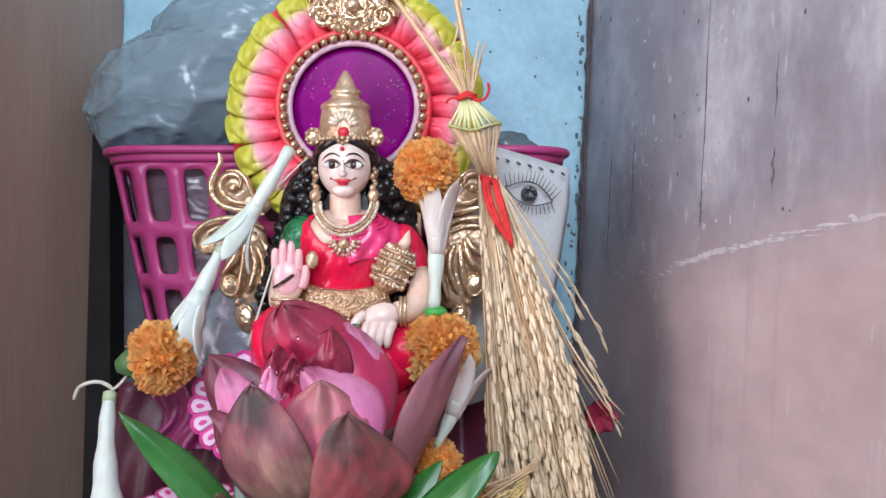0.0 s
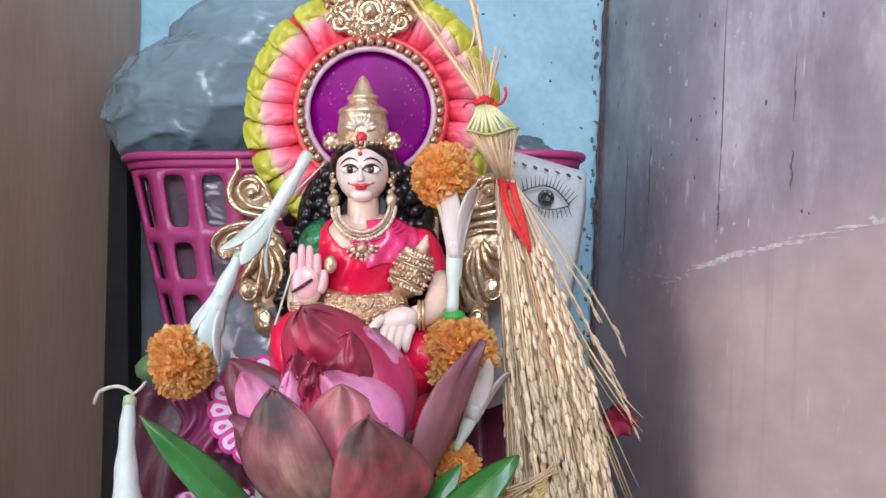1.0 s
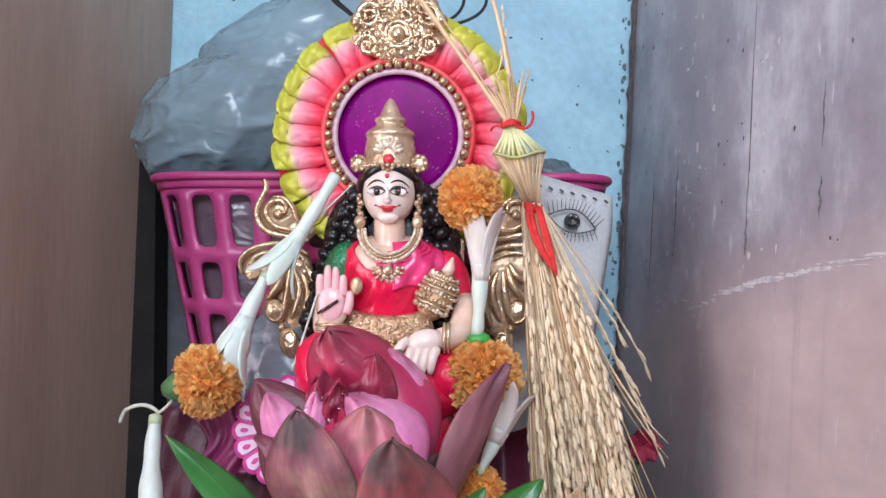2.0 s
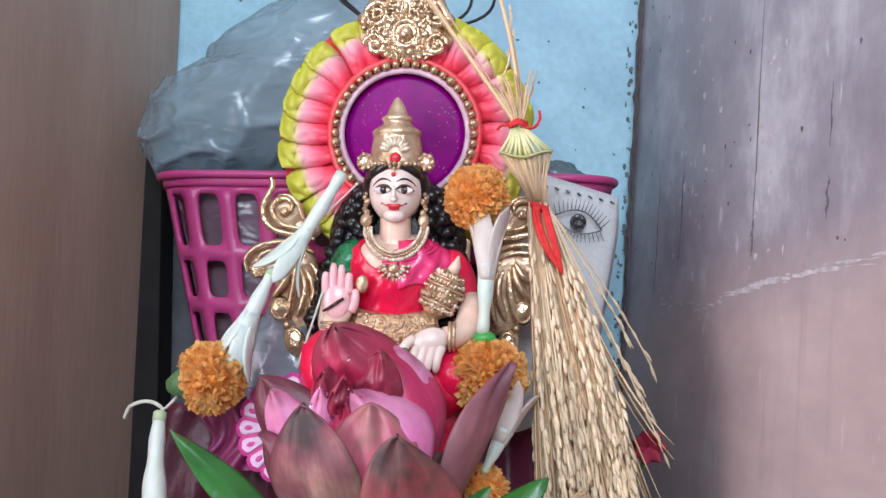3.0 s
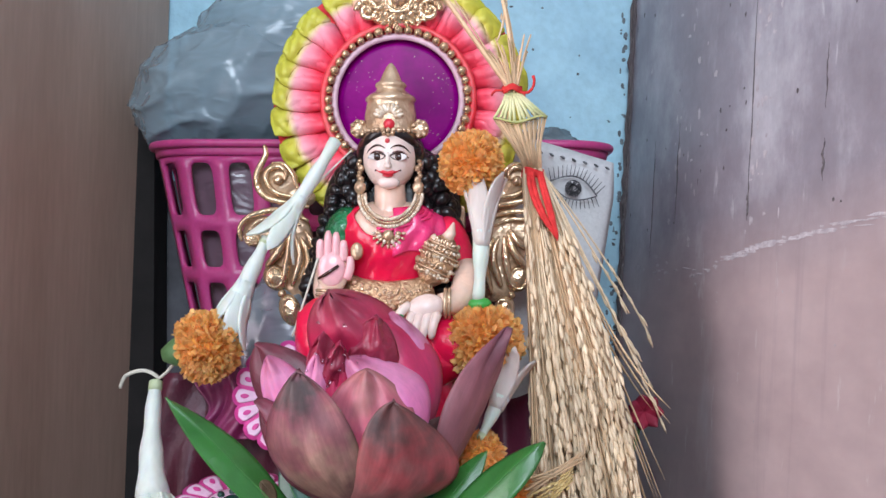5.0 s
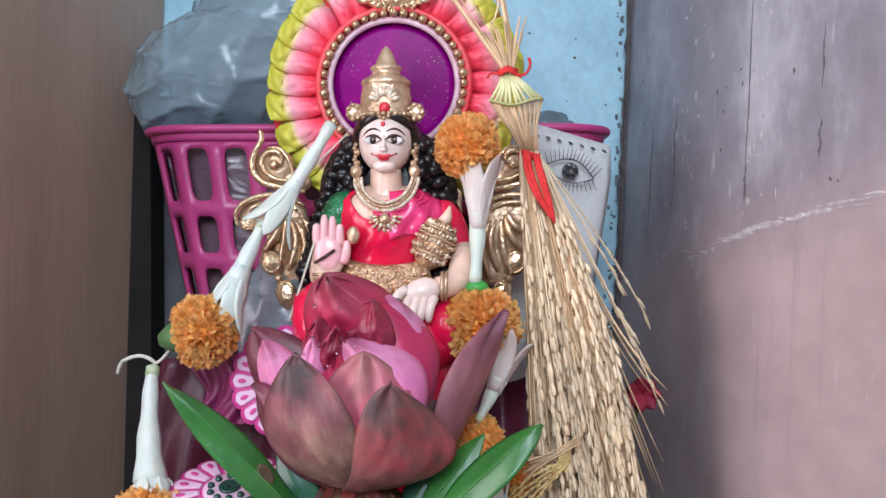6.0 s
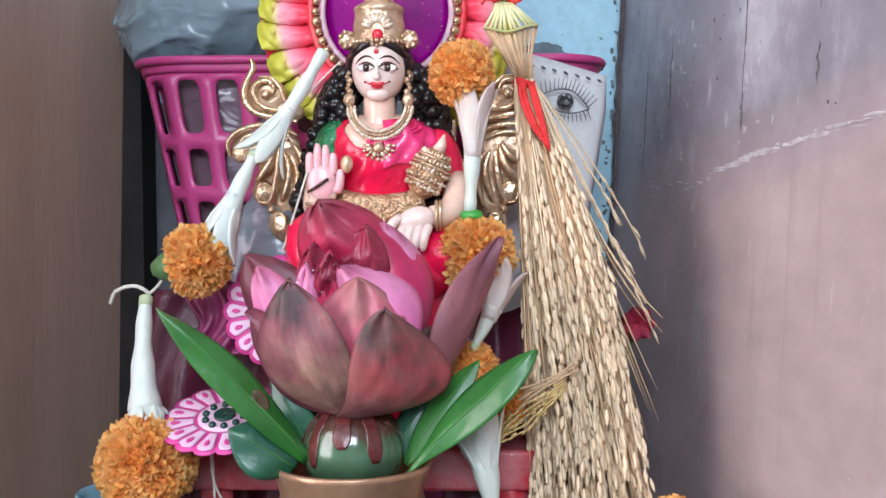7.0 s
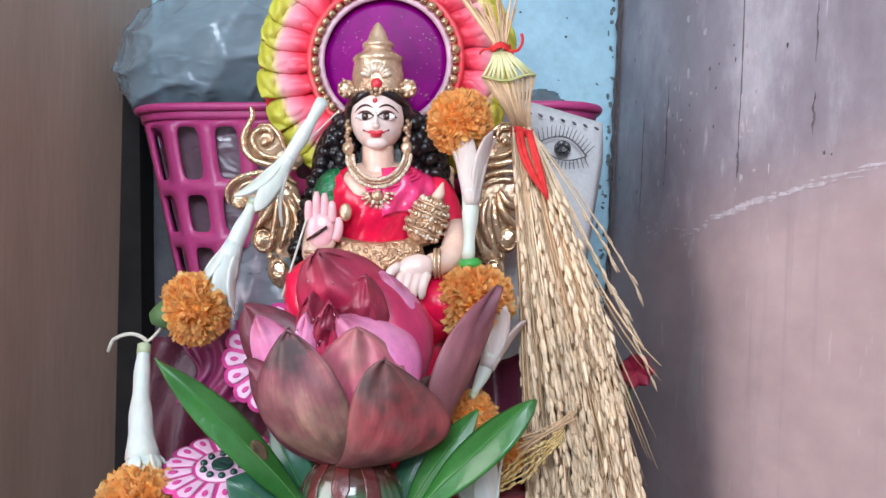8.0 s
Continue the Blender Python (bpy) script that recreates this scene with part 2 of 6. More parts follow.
def lathe(bm, at, profile, n=28, mi=0, turn=None):
    at, turn = Vector(at), turn or Matrix.Identity(3)
    rings = [[bm.verts.new(at + turn @ V(r * math.cos(2 * math.pi * k / n), r * math.sin(2 * math.pi * k / n), z)) for k in range(n)] for r, z in profile]
    for a, b in zip(rings, rings[1:]):
        for k in range(n):
            bm.faces.new((a[k], a[(k + 1) % n], b[(k + 1) % n], b[k])).material_index = mi
    bm.faces.new(rings[0][::-1]).material_index = mi
    bm.faces.new(rings[-1]).material_index = mi


def sheet(bm, f, nu, nv, thick=0.0, mi=0, uv=False):
    """A curved leaf f(u, v) with a real thickness; its uv layer holds u along it and v across it."""
    lay = bm.loops.layers.uv.verify() if uv else None
    P = [[Vector(f(i / nu, j / nv)) for j in range(nv + 1)] for i in range(nu + 1)]
    sides = []
    for s in ((-0.5, 0.5) if thick else (0,)):
        g = []
        for i in range(nu + 1):
            row = []
            for j in range(nv + 1):
                du = P[min(i + 1, nu)][j] - P[max(i - 1, 0)][j]
                dv = P[i][min(j + 1, nv)] - P[i][max(j - 1, 0)]
                nn = du.cross(dv)
                nn = nn.normalized() if nn.length > 1e-12 else V(0, 0, 0)
                row.append(bm.verts.new(P[i][j] + nn * (s * thick)))
            g.append(row)
        sides.append(g)

    def quad(vs, ids):
        fc = bm.faces.new(vs)
        fc.material_index = mi
        if uv:
            for l, (i, j) in zip(fc.loops, ids):
                l[lay].uv = (i / nu, j / nv)
    for si, g in enumerate(sides):
        for i in range(nu):
            for j in range(nv):
                ids = [(i, j), (i + 1, j), (i + 1, j + 1), (i, j + 1)]
                if si:
                    ids = ids[::-1]
                quad([g[a][b] for a, b in ids], ids)
    if thick:
        edge = [(i, 0) for i in range(nu)] + [(nu, j) for j in range(nv)] + [(i, nv) for i in range(nu, 0, -1)] + [(0, j) for j in range(nv, 0, -1)]
        a, b = sides
        for p, q in zip(edge, edge[1:] + edge[:1]):
            quad([a[p[0]][p[1]], b[p[0]][p[1]], b[q[0]][q[1]], a[q[0]][q[1]]], [p, p, q, q])


def hexa(bm, c, mi=0):
    """A solid from eight corners: four of the bottom, then four of the top."""
    v = [bm.verts.new(p) for p in c]
    for f in ((3, 2, 1, 0), (4, 5, 6, 7), (0, 1, 5, 4), (1, 2, 6, 5), (2, 3, 7, 6), (3, 0, 4, 7)):
        bm.faces.new([v[i] for i in f]).material_index = mi


def box(bm, x0, x1, y0, y1, z0, z1, mi=0):
    hexa(bm, [(x0, y0, z0), (x1, y0, z0), (x1, y1, z0), (x0, y1, z0), (x0, y0, z1), (x1, y0, z1), (x1, y1, z1), (x0, y1, z1)], mi)


def bevel(bm, w, seg=2):
    bmesh.ops.bevel(bm, geom=bm.edges[:], offset=w, segments=seg, profile=0.6, affect="EDGES")


def structure(name, bm, m, label, category="", smooth=False):
    return tagged(part(name, bm, m, None, smooth=smooth), label, category or name.split("_")[0], kind="structure")


# ---- setting ----
bm = bmesh.new()
box(bm, -1.6, 1.6, 1.01, 1.16, -0.8, 1.9)
structure("wall_north", bm, WALL, "pale blue painted plaster wall behind the altar", "wall")
LEAN_L, LEAN_R = 0.028, 0.046


def panel(name, x_back, slope, lean, t, m, label, y0=0.28):
    """A tall wooden side board that runs from the back wall towards the room."""
    b = bmesh.new()

    def px(y, z, off):
        return x_back + slope * (1.01 - y) + lean * (z - 0.42) + off
    y1, z0, z1 = 1.008, -0.02, 1.3
    lo, hi = min(0, t), max(0, t)
    hexa(b, [(px(y0, z, lo), y0, z) for z in (z0,)] + [(px(y0, z0, hi), y0, z0), (px(y1, z0, hi), y1, z0), (px(y1, z0, lo), y1, z0)]
         + [(px(y0, z1, lo), y0, z1), (px(y0, z1, hi), y0, z1), (px(y1, z1, hi), y1, z1), (px(y1, z1, lo), y1, z1)])
    bevel(b, 0.002)
    return structure(name, b, m, label, "board")


panel("side_board_west", -0.300, -0.30, LEAN_L, -0.02, WOOD_L, "brown wooden side board of the altar niche", 0.49)
EAST = panel("side_board_east", 0.1295, 0.215, LEAN_R, 0.02, WOOD_R, "worn grey brown wooden side board with streaks and scratches")



def east_at(y, z, lift):
    return V(0.1295 + 0.215 * (1.01 - y) + LEAN_R * (z - 0.42) - lift, y, z)


def ragged(b, y, z, w, h, rn, lift=0.0003):
    """A flake with an uneven outline that lies on the east board."""
    n = 11
    c = b.verts.new(east_at(y, z, lift + 0.0001))
    ring = []
    for k in range(n):
        a, r = 2 * math.pi * k / n, rn.uniform(0.55, 1.1)
        ring.append(b.verts.new(east_at(y + w * r * math.cos(a), z + h * r * math.sin(a), lift)))
    for k in range(n):
        b.faces.new((c, ring[k], ring[(k + 1) % n]))


rn = random.Random(3)
bm = bmesh.new()
for k in range(110):
    t = rn.random()
    y = 0.785 - 0.24 * t ** 1.3
    ragged(bm, y, 0.2985 + 0.030 * t ** 1.1 + rn.gauss(0, 0.0012), rn.uniform(0.003, 0.012), rn.uniform(0.0003, 0.0013), rn)
for k in range(26):
    ragged(bm, rn.uniform(0.80, 0.98), rn.gauss(0.290, 0.004), rn.uniform(0.002, 0.008), rn.uniform(0.0005, 0.0018), rn)
for k in range(90):
    y = rn.choice([rn.uniform(0.62, 0.99), rn.gauss(0.74, 0.012), rn.gauss(0.86, 0.014)])
    z = 0.31 + 0.26 * rn.random()
    ragged(bm, y, z, rn.uniform(0.0010, 0.0040), rn.uniform(0.0006, 0.0050), rn)
for k in range(9):
    ragged(bm, rn.uniform(0.6, 0.8), rn.uniform(0.12, 0.29), 0.0012, 0.0009, rn)
part("chipped_paint", bm, CHIP, EAST, "pale chipped paint flakes", smooth=False)
bm = bmesh.new()
for y, z0, z1 in ((0.755, 0.335, 0.52), (0.755, 0.325, 0.352), (0.660, 0.346, 0.372), (0.93, 0.30, 0.40), (0.88, 0.33, 0.41), (0.66, 0.39, 0.43)):
    pts = [east_at(y + 0.0006 * math.sin(i * 0.9) + rn.uniform(-.0006, .0006), z0 + (z1 - z0) * i / 14, 0.0003) for i in range(15)]
    tube(bm, pts, [max(0.0001, (0.0011 if z1 - z0 < 0.03 else 0.0005) * math.sin(math.pi * i / 14) * rn.uniform(0.3, 1.2)) for i in range(15)], 6)
for k in range(30):
    ragged(bm, rn.uniform(0.60, 0.99), rn.uniform(0.30, 0.56), rn.uniform(0.0006, 0.0018), rn.uniform(0.0008, 0.0030), rn, 0.0004)
part("crack", bm, CRACK, EAST, "dark cracks and pits", smooth=False)
bm = bmesh.new()
for k in range(2):
    pts = [east_at(1.000 - 0.006 * k, 0.0 + 0.9 * i / 90, 0.001) + V(rn.uniform(-.0012, .0012), 0, 0) for i in range(91)]
    tube(bm, pts, [rn.uniform(0.0008, 0.0026) for _ in pts], 6)
structure("corner_joint", bm, CRACK, "dark grimy joint between the wall and the board", "joint")
bm = bmesh.new()
for k in range(34):
    x, z = rn.choice([rn.uniform(-0.30, 0.12), rn.uniform(0.03, 0.12)]), rn.uniform(0.28, 0.58)
    ball(bm, (x, 1.0098, z), (rn.uniform(0.0006, 0.0022), 0.0005, rn.uniform(0.0005, 0.0016)), 7, 5, rot=Matrix.Rotation(rn.uniform(-1, 1), 3, "Y"))
for k in range(70):
    z = rn.uniform(0.2, 0.58)
    ball(bm, (0.1295 + LEAN_R * (z - 0.42) - abs(rn.gauss(0, 0.004)), 1.0098, z), (rn.uniform(0.0006, 0.0022), 0.0005, rn.uniform(0.0006, 0.003)), 7, 5)
structure("wall_pits", bm, mat("grey_pits", (0.16, 0.19, 0.21), (0.08, 0.09, 0.10), 160, 0.8, 0, 0.3), "small dark pits and specks in the plaster", "stain")
# near-black strip added for the shade on the west board's far end
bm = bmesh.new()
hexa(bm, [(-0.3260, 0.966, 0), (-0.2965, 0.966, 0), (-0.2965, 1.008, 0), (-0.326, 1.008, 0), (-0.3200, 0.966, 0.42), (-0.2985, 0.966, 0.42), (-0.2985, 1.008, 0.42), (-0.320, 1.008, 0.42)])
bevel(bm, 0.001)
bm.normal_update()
structure("batten", bm, mat("corner_shade_dark", (0.014, 0.010, 0.009), (0.008, 0.006, 0.005), 30, 0.9, 0, 0.2, rough_var=0.05), "dark strip added as painted shade in the niche corner", "batten")
# rough worn patch whose dark grey also carries the wall's deep shade
bm = bmesh.new()
rim = [(x, 1.008, 0.372 + 0.010 * noise.noise(V(x * 40, 0, 3)) + 0.004 * noise.noise(V(x * 160, 0, 3))) for x in (-0.298 + 0.236 * i / 60 for i in range(61))]
for (xa, ya, za), (xb, yb, zb) in zip(rim, rim[1:]):
    hexa(bm, [(xa, ya, 0.0), (xb, yb, 0.0), (xb, 1.012, 0.0), (xa, 1.012, 0.0), (xa, ya, za), (xb, yb, zb), (xb, 1.012, zb), (xa, 1.012, za)])
bmesh.ops.remove_doubles(bm, verts=bm.verts[:], dist=0.00005)
structure("bare_cement", bm, mat("bare_cement", (0.13, 0.13, 0.145), (0.06, 0.055, 0.06), 22, 0.85, 0, 0.6, 140, contrast=0.8), "grey cement low on the wall, worn paint with shade painted in", "wall")
bm = bmesh.new()
box(bm, -0.62, 0.46, 0.24, 1.008, -0.045, 0.0)
bevel(bm, 0.004)
structure("altar_shelf", bm, SHELF, "dark wooden shelf that carries the altar", "shelf")
bm = bmesh.new()
box(bm, -1.75, 1.75, -2.15, 1.16, -0.9, -0.8)
structure("floor", bm, FLOOR, "grey cement floor of the room")
bm = bmesh.new()
box(bm, -1.75, 1.75, -2.15, 1.16, 1.9, 2.0)
structure("ceiling", bm, CEIL, "white limewashed ceiling")
bm = bmesh.new()
for y0, y1, z0, z1 in ((-2.0, -0.85, -0.8, 1.9), (0.15, 1.01, -0.8, 1.9), (-0.85, 0.15, 1.7, 1.9)):
    box(bm, -1.75, -1.6, y0, y1, z0, z1)
structure("wall_west", bm, ROOM, "pale plaster wall with a doorway", "wall")
bm = bmesh.new()
box(bm, 1.6, 1.75, -2.0, 1.01, -0.8, 1.9)
structure("wall_east", bm, ROOM, "pale plaster wall", "wall")
bm = bmesh.new()
for x0, x1, z0, z1 in ((-1.6, -0.80, -0.8, 1.9), (0.60, 1.6, -0.8, 1.9), (-0.80, 0.60, -0.8, 0.58), (-0.80, 0.60, 1.86, 1.9)):
    box(bm, x0, x1, -2.15, -2.0, z0, z1)
structure("wall_south", bm, ROOM, "pale plaster wall with an open window", "wall")
bm = bmesh.new()
box(bm, -60, 60, -80, 80, -1.1, -0.95)
structure("ground", bm, mat("bare_earth", (0.24, 0.18, 0.12), (0.18, 0.14, 0.09), 2, 0.9), "bare brown earth outside the room", "ground")

# ---- red platform ----
PLAT = mat("worn_red_paint", (0.48, 0.018, 0.035), (0.50, 0.14, 0.15), 42, 0.22, 0, 0.5, 120, contrast=0.35, coat=0.5)
bm = bmesh.new()
box(bm, -0.195, 0.037, 0.725, 0.835, 0.082, 0.110)
bevel(bm, 0.003)
stool = thing("low_stool", (-0.08, 0.78, 0.0), "low wooden stool with worn glossy red paint under the idol", "stool")
part("seat", bm, PLAT, stool)
for lx in (-0.18, 0.022):
    for ly in (0.738, 0.822):
        bm = bmesh.new()
        tube(bm, [(lx, ly, 0.0), (lx, ly, 0.05), (lx, ly, 0.084)], [0.008, 0.010, 0.012], 10)
        part("leg", bm, PLAT, stool)

# ---- backrest with halo ----
CX, CZ, HY = -0.0656, 0.414, 0.792
PETAL = ramp_by(mat("halo_petal_paint", (1, 1, 1), None, 50, 0.42, 0, 0.25, 200), "radial", (CX, 0, CZ),
                [(0.0, (0.82, 0.03, 0.06)), (0.22, (0.84, 0.06, 0.11)), (0.34, (0.86, 0.17, 0.24)), (0.52, (0.86, 0.36, 0.42)), (0.60, (0.80, 0.60, 0.36)), (0.67, (0.62, 0.57, 0.08)), (1.0, (0.50, 0.50, 0.035))], 0.054, 0.0985, 0.14)
PURPLE = mat("purple_lacquer", (0.15, 0.0, 0.115), (0.32, 0.001, 0.23), 30, 0.26, 0, 0.06, 120, coat=0.0, contrast=0.9)
HALO_RED = mat("halo_red_paint", (0.80, 0.035, 0.05), (0.76, 0.09, 0.10), 40, 0.35, 0, 0.15)
LILAC = mat("pale_pink_paint", (0.72, 0.50, 0.56), (0.6, 0.36, 0.42), 60, 0.35, 0, 0.15)
PURPLE.node_tree.nodes["Principled BSDF"].inputs["Specular IOR Level"].default_value = 0.06
back = thing("halo_throne", (CX, 0.80, 0.110), "moulded throne back with pink yellow petals, purple disc, gold scrolls", "throne")
bm = bmesh.new()
R = Matrix.Rotation(radians(90), 3, "X")
lathe(bm, (CX, HY + 0.020, CZ), [(0.0005, 0.0), (0.092, 0.0), (0.094, 0.002), (0.094, 0.010), (0.058, 0.012), (0.0005, 0.012)], 64, 0, R)
part("halo_plate", bm, HALO_RED, back)
bm = bmesh.new()
lathe(bm, (CX, HY + 0.008, CZ), [(0.0005, 0.0), (0.046, 0.0), (0.046, 0.0035), (0.04, 0.004), (0.0005, 0.0042)], 64, 0, R)
disc = part("disc", bm, PURPLE, back, "glossy purple disc")
# highlights of the glossy disc, modelled as tiny pale balls
bm = bmesh.new()
fleck = random.Random(12)
for k in range(60):
    a, r = fleck.choice([fleck.uniform(0, 6.28), fleck.gauss(2.6, 0.25), fleck.gauss(-0.35, 0.35), fleck.gauss(0.4, 0.2)]), 0.0425 * fleck.uniform(0.55, 1.0)
    ball(bm, (CX + r * math.cos(a), HY + 0.0040, CZ + r * math.sin(a)), (fleck.uniform(0.0002, 0.0005), 0.0003, fleck.uniform(0.0002, 0.0005)), 6, 4)
part("fleck", bm, PEARL, disc, "tiny pale balls standing in for glints on the lacquer")
bm = bmesh.new()
tube(bm, [V(CX + 0.0552 * math.cos(a), HY - 0.001, CZ + 0.0552 * math.sin(a)) for a in (2 * math.pi * k / 72 for k in range(73))], 0.0026, 8, caps=False)
part("outer_rim", bm, HALO_RED, back)
bm = bmesh.new()
tube(bm, [V(CX + 0.0468 * math.cos(a), HY - 0.001, CZ + 0.0468 * math.sin(a)) for a in (2 * math.pi * k / 72 for k in range(73))], 0.0024, 8, caps=False)
part("inner_rim", bm, LILAC, back, "pale pink inner rim")
bm = bmesh.new()
ball(bm, (0, 0, 0), 0.0034, 10, 7)
bead_mesh = mesh_of("bead", bm, GOLD)
bead_size = random.Random(8)
for k in range(44):
    a = 2 * math.pi * k / 44
    ob = new("bead", bead_mesh)
    ob.scale = [bead_size.uniform(0.86, 1.16)] * 3
    ob.location = (CX + 0.0512 * math.cos(a), HY - 0.004, CZ + 0.0512 * math.sin(a))
    ob.parent = back
    ob.matrix_parent_inverse = Matrix.Translation(-back.location)
rnd = random.Random(4)
PETALS = 26
for k in range(PETALS):
    a = radians(90 + 360 / PETALS * (k + 0.5))
    if abs(math.cos(a)) < 0.5 and math.sin(a) < -0.85:
        continue
    wob, big = rnd.uniform(-0.025, 0.025), rnd.uniform(0.97, 1.02)

    def halo_petal(u, v, a=a, wob=wob, big=big, k=k):
        r = 0.056 + 0.0380 * u * big
        s = (v - 0.5) * 2
        w = math.pi / PETALS * 1.06 * (0.95 + 0.07 * u) * (1 - 0.14 * max(0, u - 0.85) / 0.15)
        puff = (1 - s * s) ** 0.6 * (0.0062 * math.sin(math.pi * min(1, 0.12 + u * 0.95)) ** 0.8 + 0.001)
        pinch = 0.0030 * math.exp(-((u - 0.66 - 0.10 * s) / 0.05) ** 2) - 0.0026 * math.exp(-((u - 0.82 + 0.12 * s) / 0.07) ** 2)
        b = a + wob + s * w - 0.05 * u + 0.02 * math.sin(5 * u + k)
        r += 0.0016 * u * (1 - s * s)
        q = V(r * 110, b * 16, k * 1.7)
        crease = (1 - abs(noise.noise(q * 0.55))) ** 6 * 0.0026 + noise.noise(q * 0.35) * 0.0016 + abs(noise.noise(q * 1.1 + V(3, 1, 0))) * 0.0007
        return V(CX + r * math.cos(b), HY + 0.007 - puff + pinch * (1 - 0.5 * s * s) - 0.0034 * s + crease * (0.35 + 0.65 * u), CZ + r * math.sin(b))
    bm = bmesh.new()
    sheet(bm, halo_petal, 34, 18, 0.003)
    part("petal", bm, PETAL, back)


def spiral(cx, cz, r0, r1, a0, turns, y, n=36, dy=0.0):
    pts = []
    for i in range(n + 1):
        t = i / n
        r, a = r0 + (r1 - r0) * t, radians(a0) + turns * 2 * math.pi * t
        pts.append(V(cx + r * math.cos(a), y + dy * t, cz + r * math.sin(a)))
    return pts


# crest above the disc
bm = bmesh.new()
cz = 0.4872
ball(bm, (CX, HY, cz), (0.0285, 0.006, 0.021), 24, 12)
ball(bm, (CX, HY + 0.002, cz + 0.022), (0.030, 0.006, 0.016), 24, 12)
ball(bm, (CX, HY - 0.007, cz), 0.0058, 16, 10)
tube(bm, spiral(CX, cz, 0.0095, 0.0095, 0, 1, HY - 0.006), 0.0019, 8, caps=False)
for k in range(14):
    a = 2 * math.pi * k / 14
    ball(bm, (CX + 0.0145 * math.cos(a), HY - 0.005, cz + 0.0135 * math.sin(a)), (0.0030, 0.0026, 0.0030), 8, 6)
for s in (-1, 1):
    tube(bm, spiral(CX + s * 0.0225, cz - 0.008, 0.0085, 0.0012, 90 - s * 90, s * 1.7, HY - 0.004), [0.0024] * 20 + [0.0017] * 17, 8)
    tube(bm, spiral(CX + s * 0.0215, cz + 0.014, 0.0100, 0.0012, 90 + s * 60, -s * 1.8, HY - 0.004), [0.0027] * 20 + [0.0018] * 17, 8)
    tube(bm, spiral(CX + s * 0.010, cz + 0.026, 0.0080, 0.0012, 90 - s * 90, s * 1.6, HY - 0.004), 0.0021, 8)
    for k in range(7):
        ball(bm, (CX + s * (0.006 + 0.0042 * k), HY - 0.004, cz - 0.017 + 0.0012 * k * k * 0.5), (0.0024, 0.0022, 0.0028), 8, 6)
    ball(bm, (CX + s * 0.031, HY - 0.002, cz + 0.011), 0.0055, 12, 8)
for k in range(5):
    ball(bm, (CX + (k - 2) * 0.0058, HY - 0.005, cz + 0.0205 + 0.0016 * abs(k - 2)), (0.0022, 0.002, 0.0042), 8, 6)
rnd = random.Random(31)
for k in range(90):
    a, rr = rnd.uniform(0, 6.28), rnd.uniform(0.35, 1.0)
    ball(bm, (CX + 0.030 * rr * math.cos(a), HY - 0.0055 - rnd.uniform(0, 0.0015), cz + 0.008 + 0.030 * rr * math.sin(a)), (0.0012, 0.0016, 0.0032), 7, 5, rot=Matrix.Rotation(rnd.uniform(-1.5, 1.5), 3, "Y"))
part("crest", bm, GOLD, back, "ornate gold crest")

# gold scrolls at both sides


def flow(pts, n=6):
    """A smooth line through its points."""
    pts = [Vector(p) for p in pts]
    out = []
    for i in range(len(pts) - 1):
        a, b, c, d = pts[max(i - 1, 0)], pts[i], pts[i + 1], pts[min(i + 2, len(pts) - 1)]
        for t in (j / n for j in range(n)):
            out.append(0.5 * (2 * b + (c - a) * t + (2 * a - 5 * b + 4 * c - d) * t * t + (3 * b - a - 3 * c + d) * t ** 3))
    return out + [pts[-1]]


def swell(n, r, ends=0.4, peak=0.5):
    """Radii that grow from the ends towards peak."""
    return [r * (ends + (1 - ends) * math.sin(math.pi * (i / (n - 1)) ** (math.log(0.5) / math.log(peak))) ** 0.7) for i in range(n)]


HORN = ((0.0976, 0.380), (0.0962, 0.3734), (0.0996, 0.3659), (0.1028, 0.3577), (0.1015, 0.3486), (0.0948, 0.3416), (0.0852, 0.3388), (0.0740, 0.3368), (0.0641, 0.3348))
VOLUTE = ((0.0691, 0.3413), (0.0782, 0.3429), (0.0874, 0.3449), (0.0936, 0.3499), (0.0958, 0.3573), (0.0917, 0.3631), (0.0851, 0.3639), (0.0809, 0.3594), (0.0821, 0.3545))
CHEEK = ((0.0925, 0.3668), (0.0834, 0.3664), (0.0771, 0.3598), (0.0733, 0.3504), (0.0675, 0.3438))
ARCH = ((0.1132, 0.3097), (0.1149, 0.3188), (0.1096, 0.3262), (0.1005, 0.3304), (0.0889, 0.3325), (0.0765, 0.3306), (0.0640, 0.3245))
ARCH_IN = ((0.1016, 0.3164), (0.1050, 0.3205), (0.1009, 0.3242), (0.0926, 0.3263), (0.0822, 0.3264), (0.0698, 0.3215))
PLUMES = (((0.0822, 0.3198), (0.0871, 0.3115), (0.0969, 0.3040), 0.0034), ((0.0805, 0.3182), (0.0850, 0.3033), (0.0952, 0.2909), 0.0040),
          ((0.0780, 0.3149), (0.0790, 0.2988), (0.0822, 0.2803), 0.0036), ((0.0743, 0.3141), (0.0700, 0.2976), (0.0763, 0.2770), 0.0036),
          ((0.0705, 0.3133), (0.0638, 0.2969), (0.0693, 0.2721), 0.0036), ((0.0673, 0.3183), (0.0600, 0.3051), (0.0629, 0.2878), 0.0032))
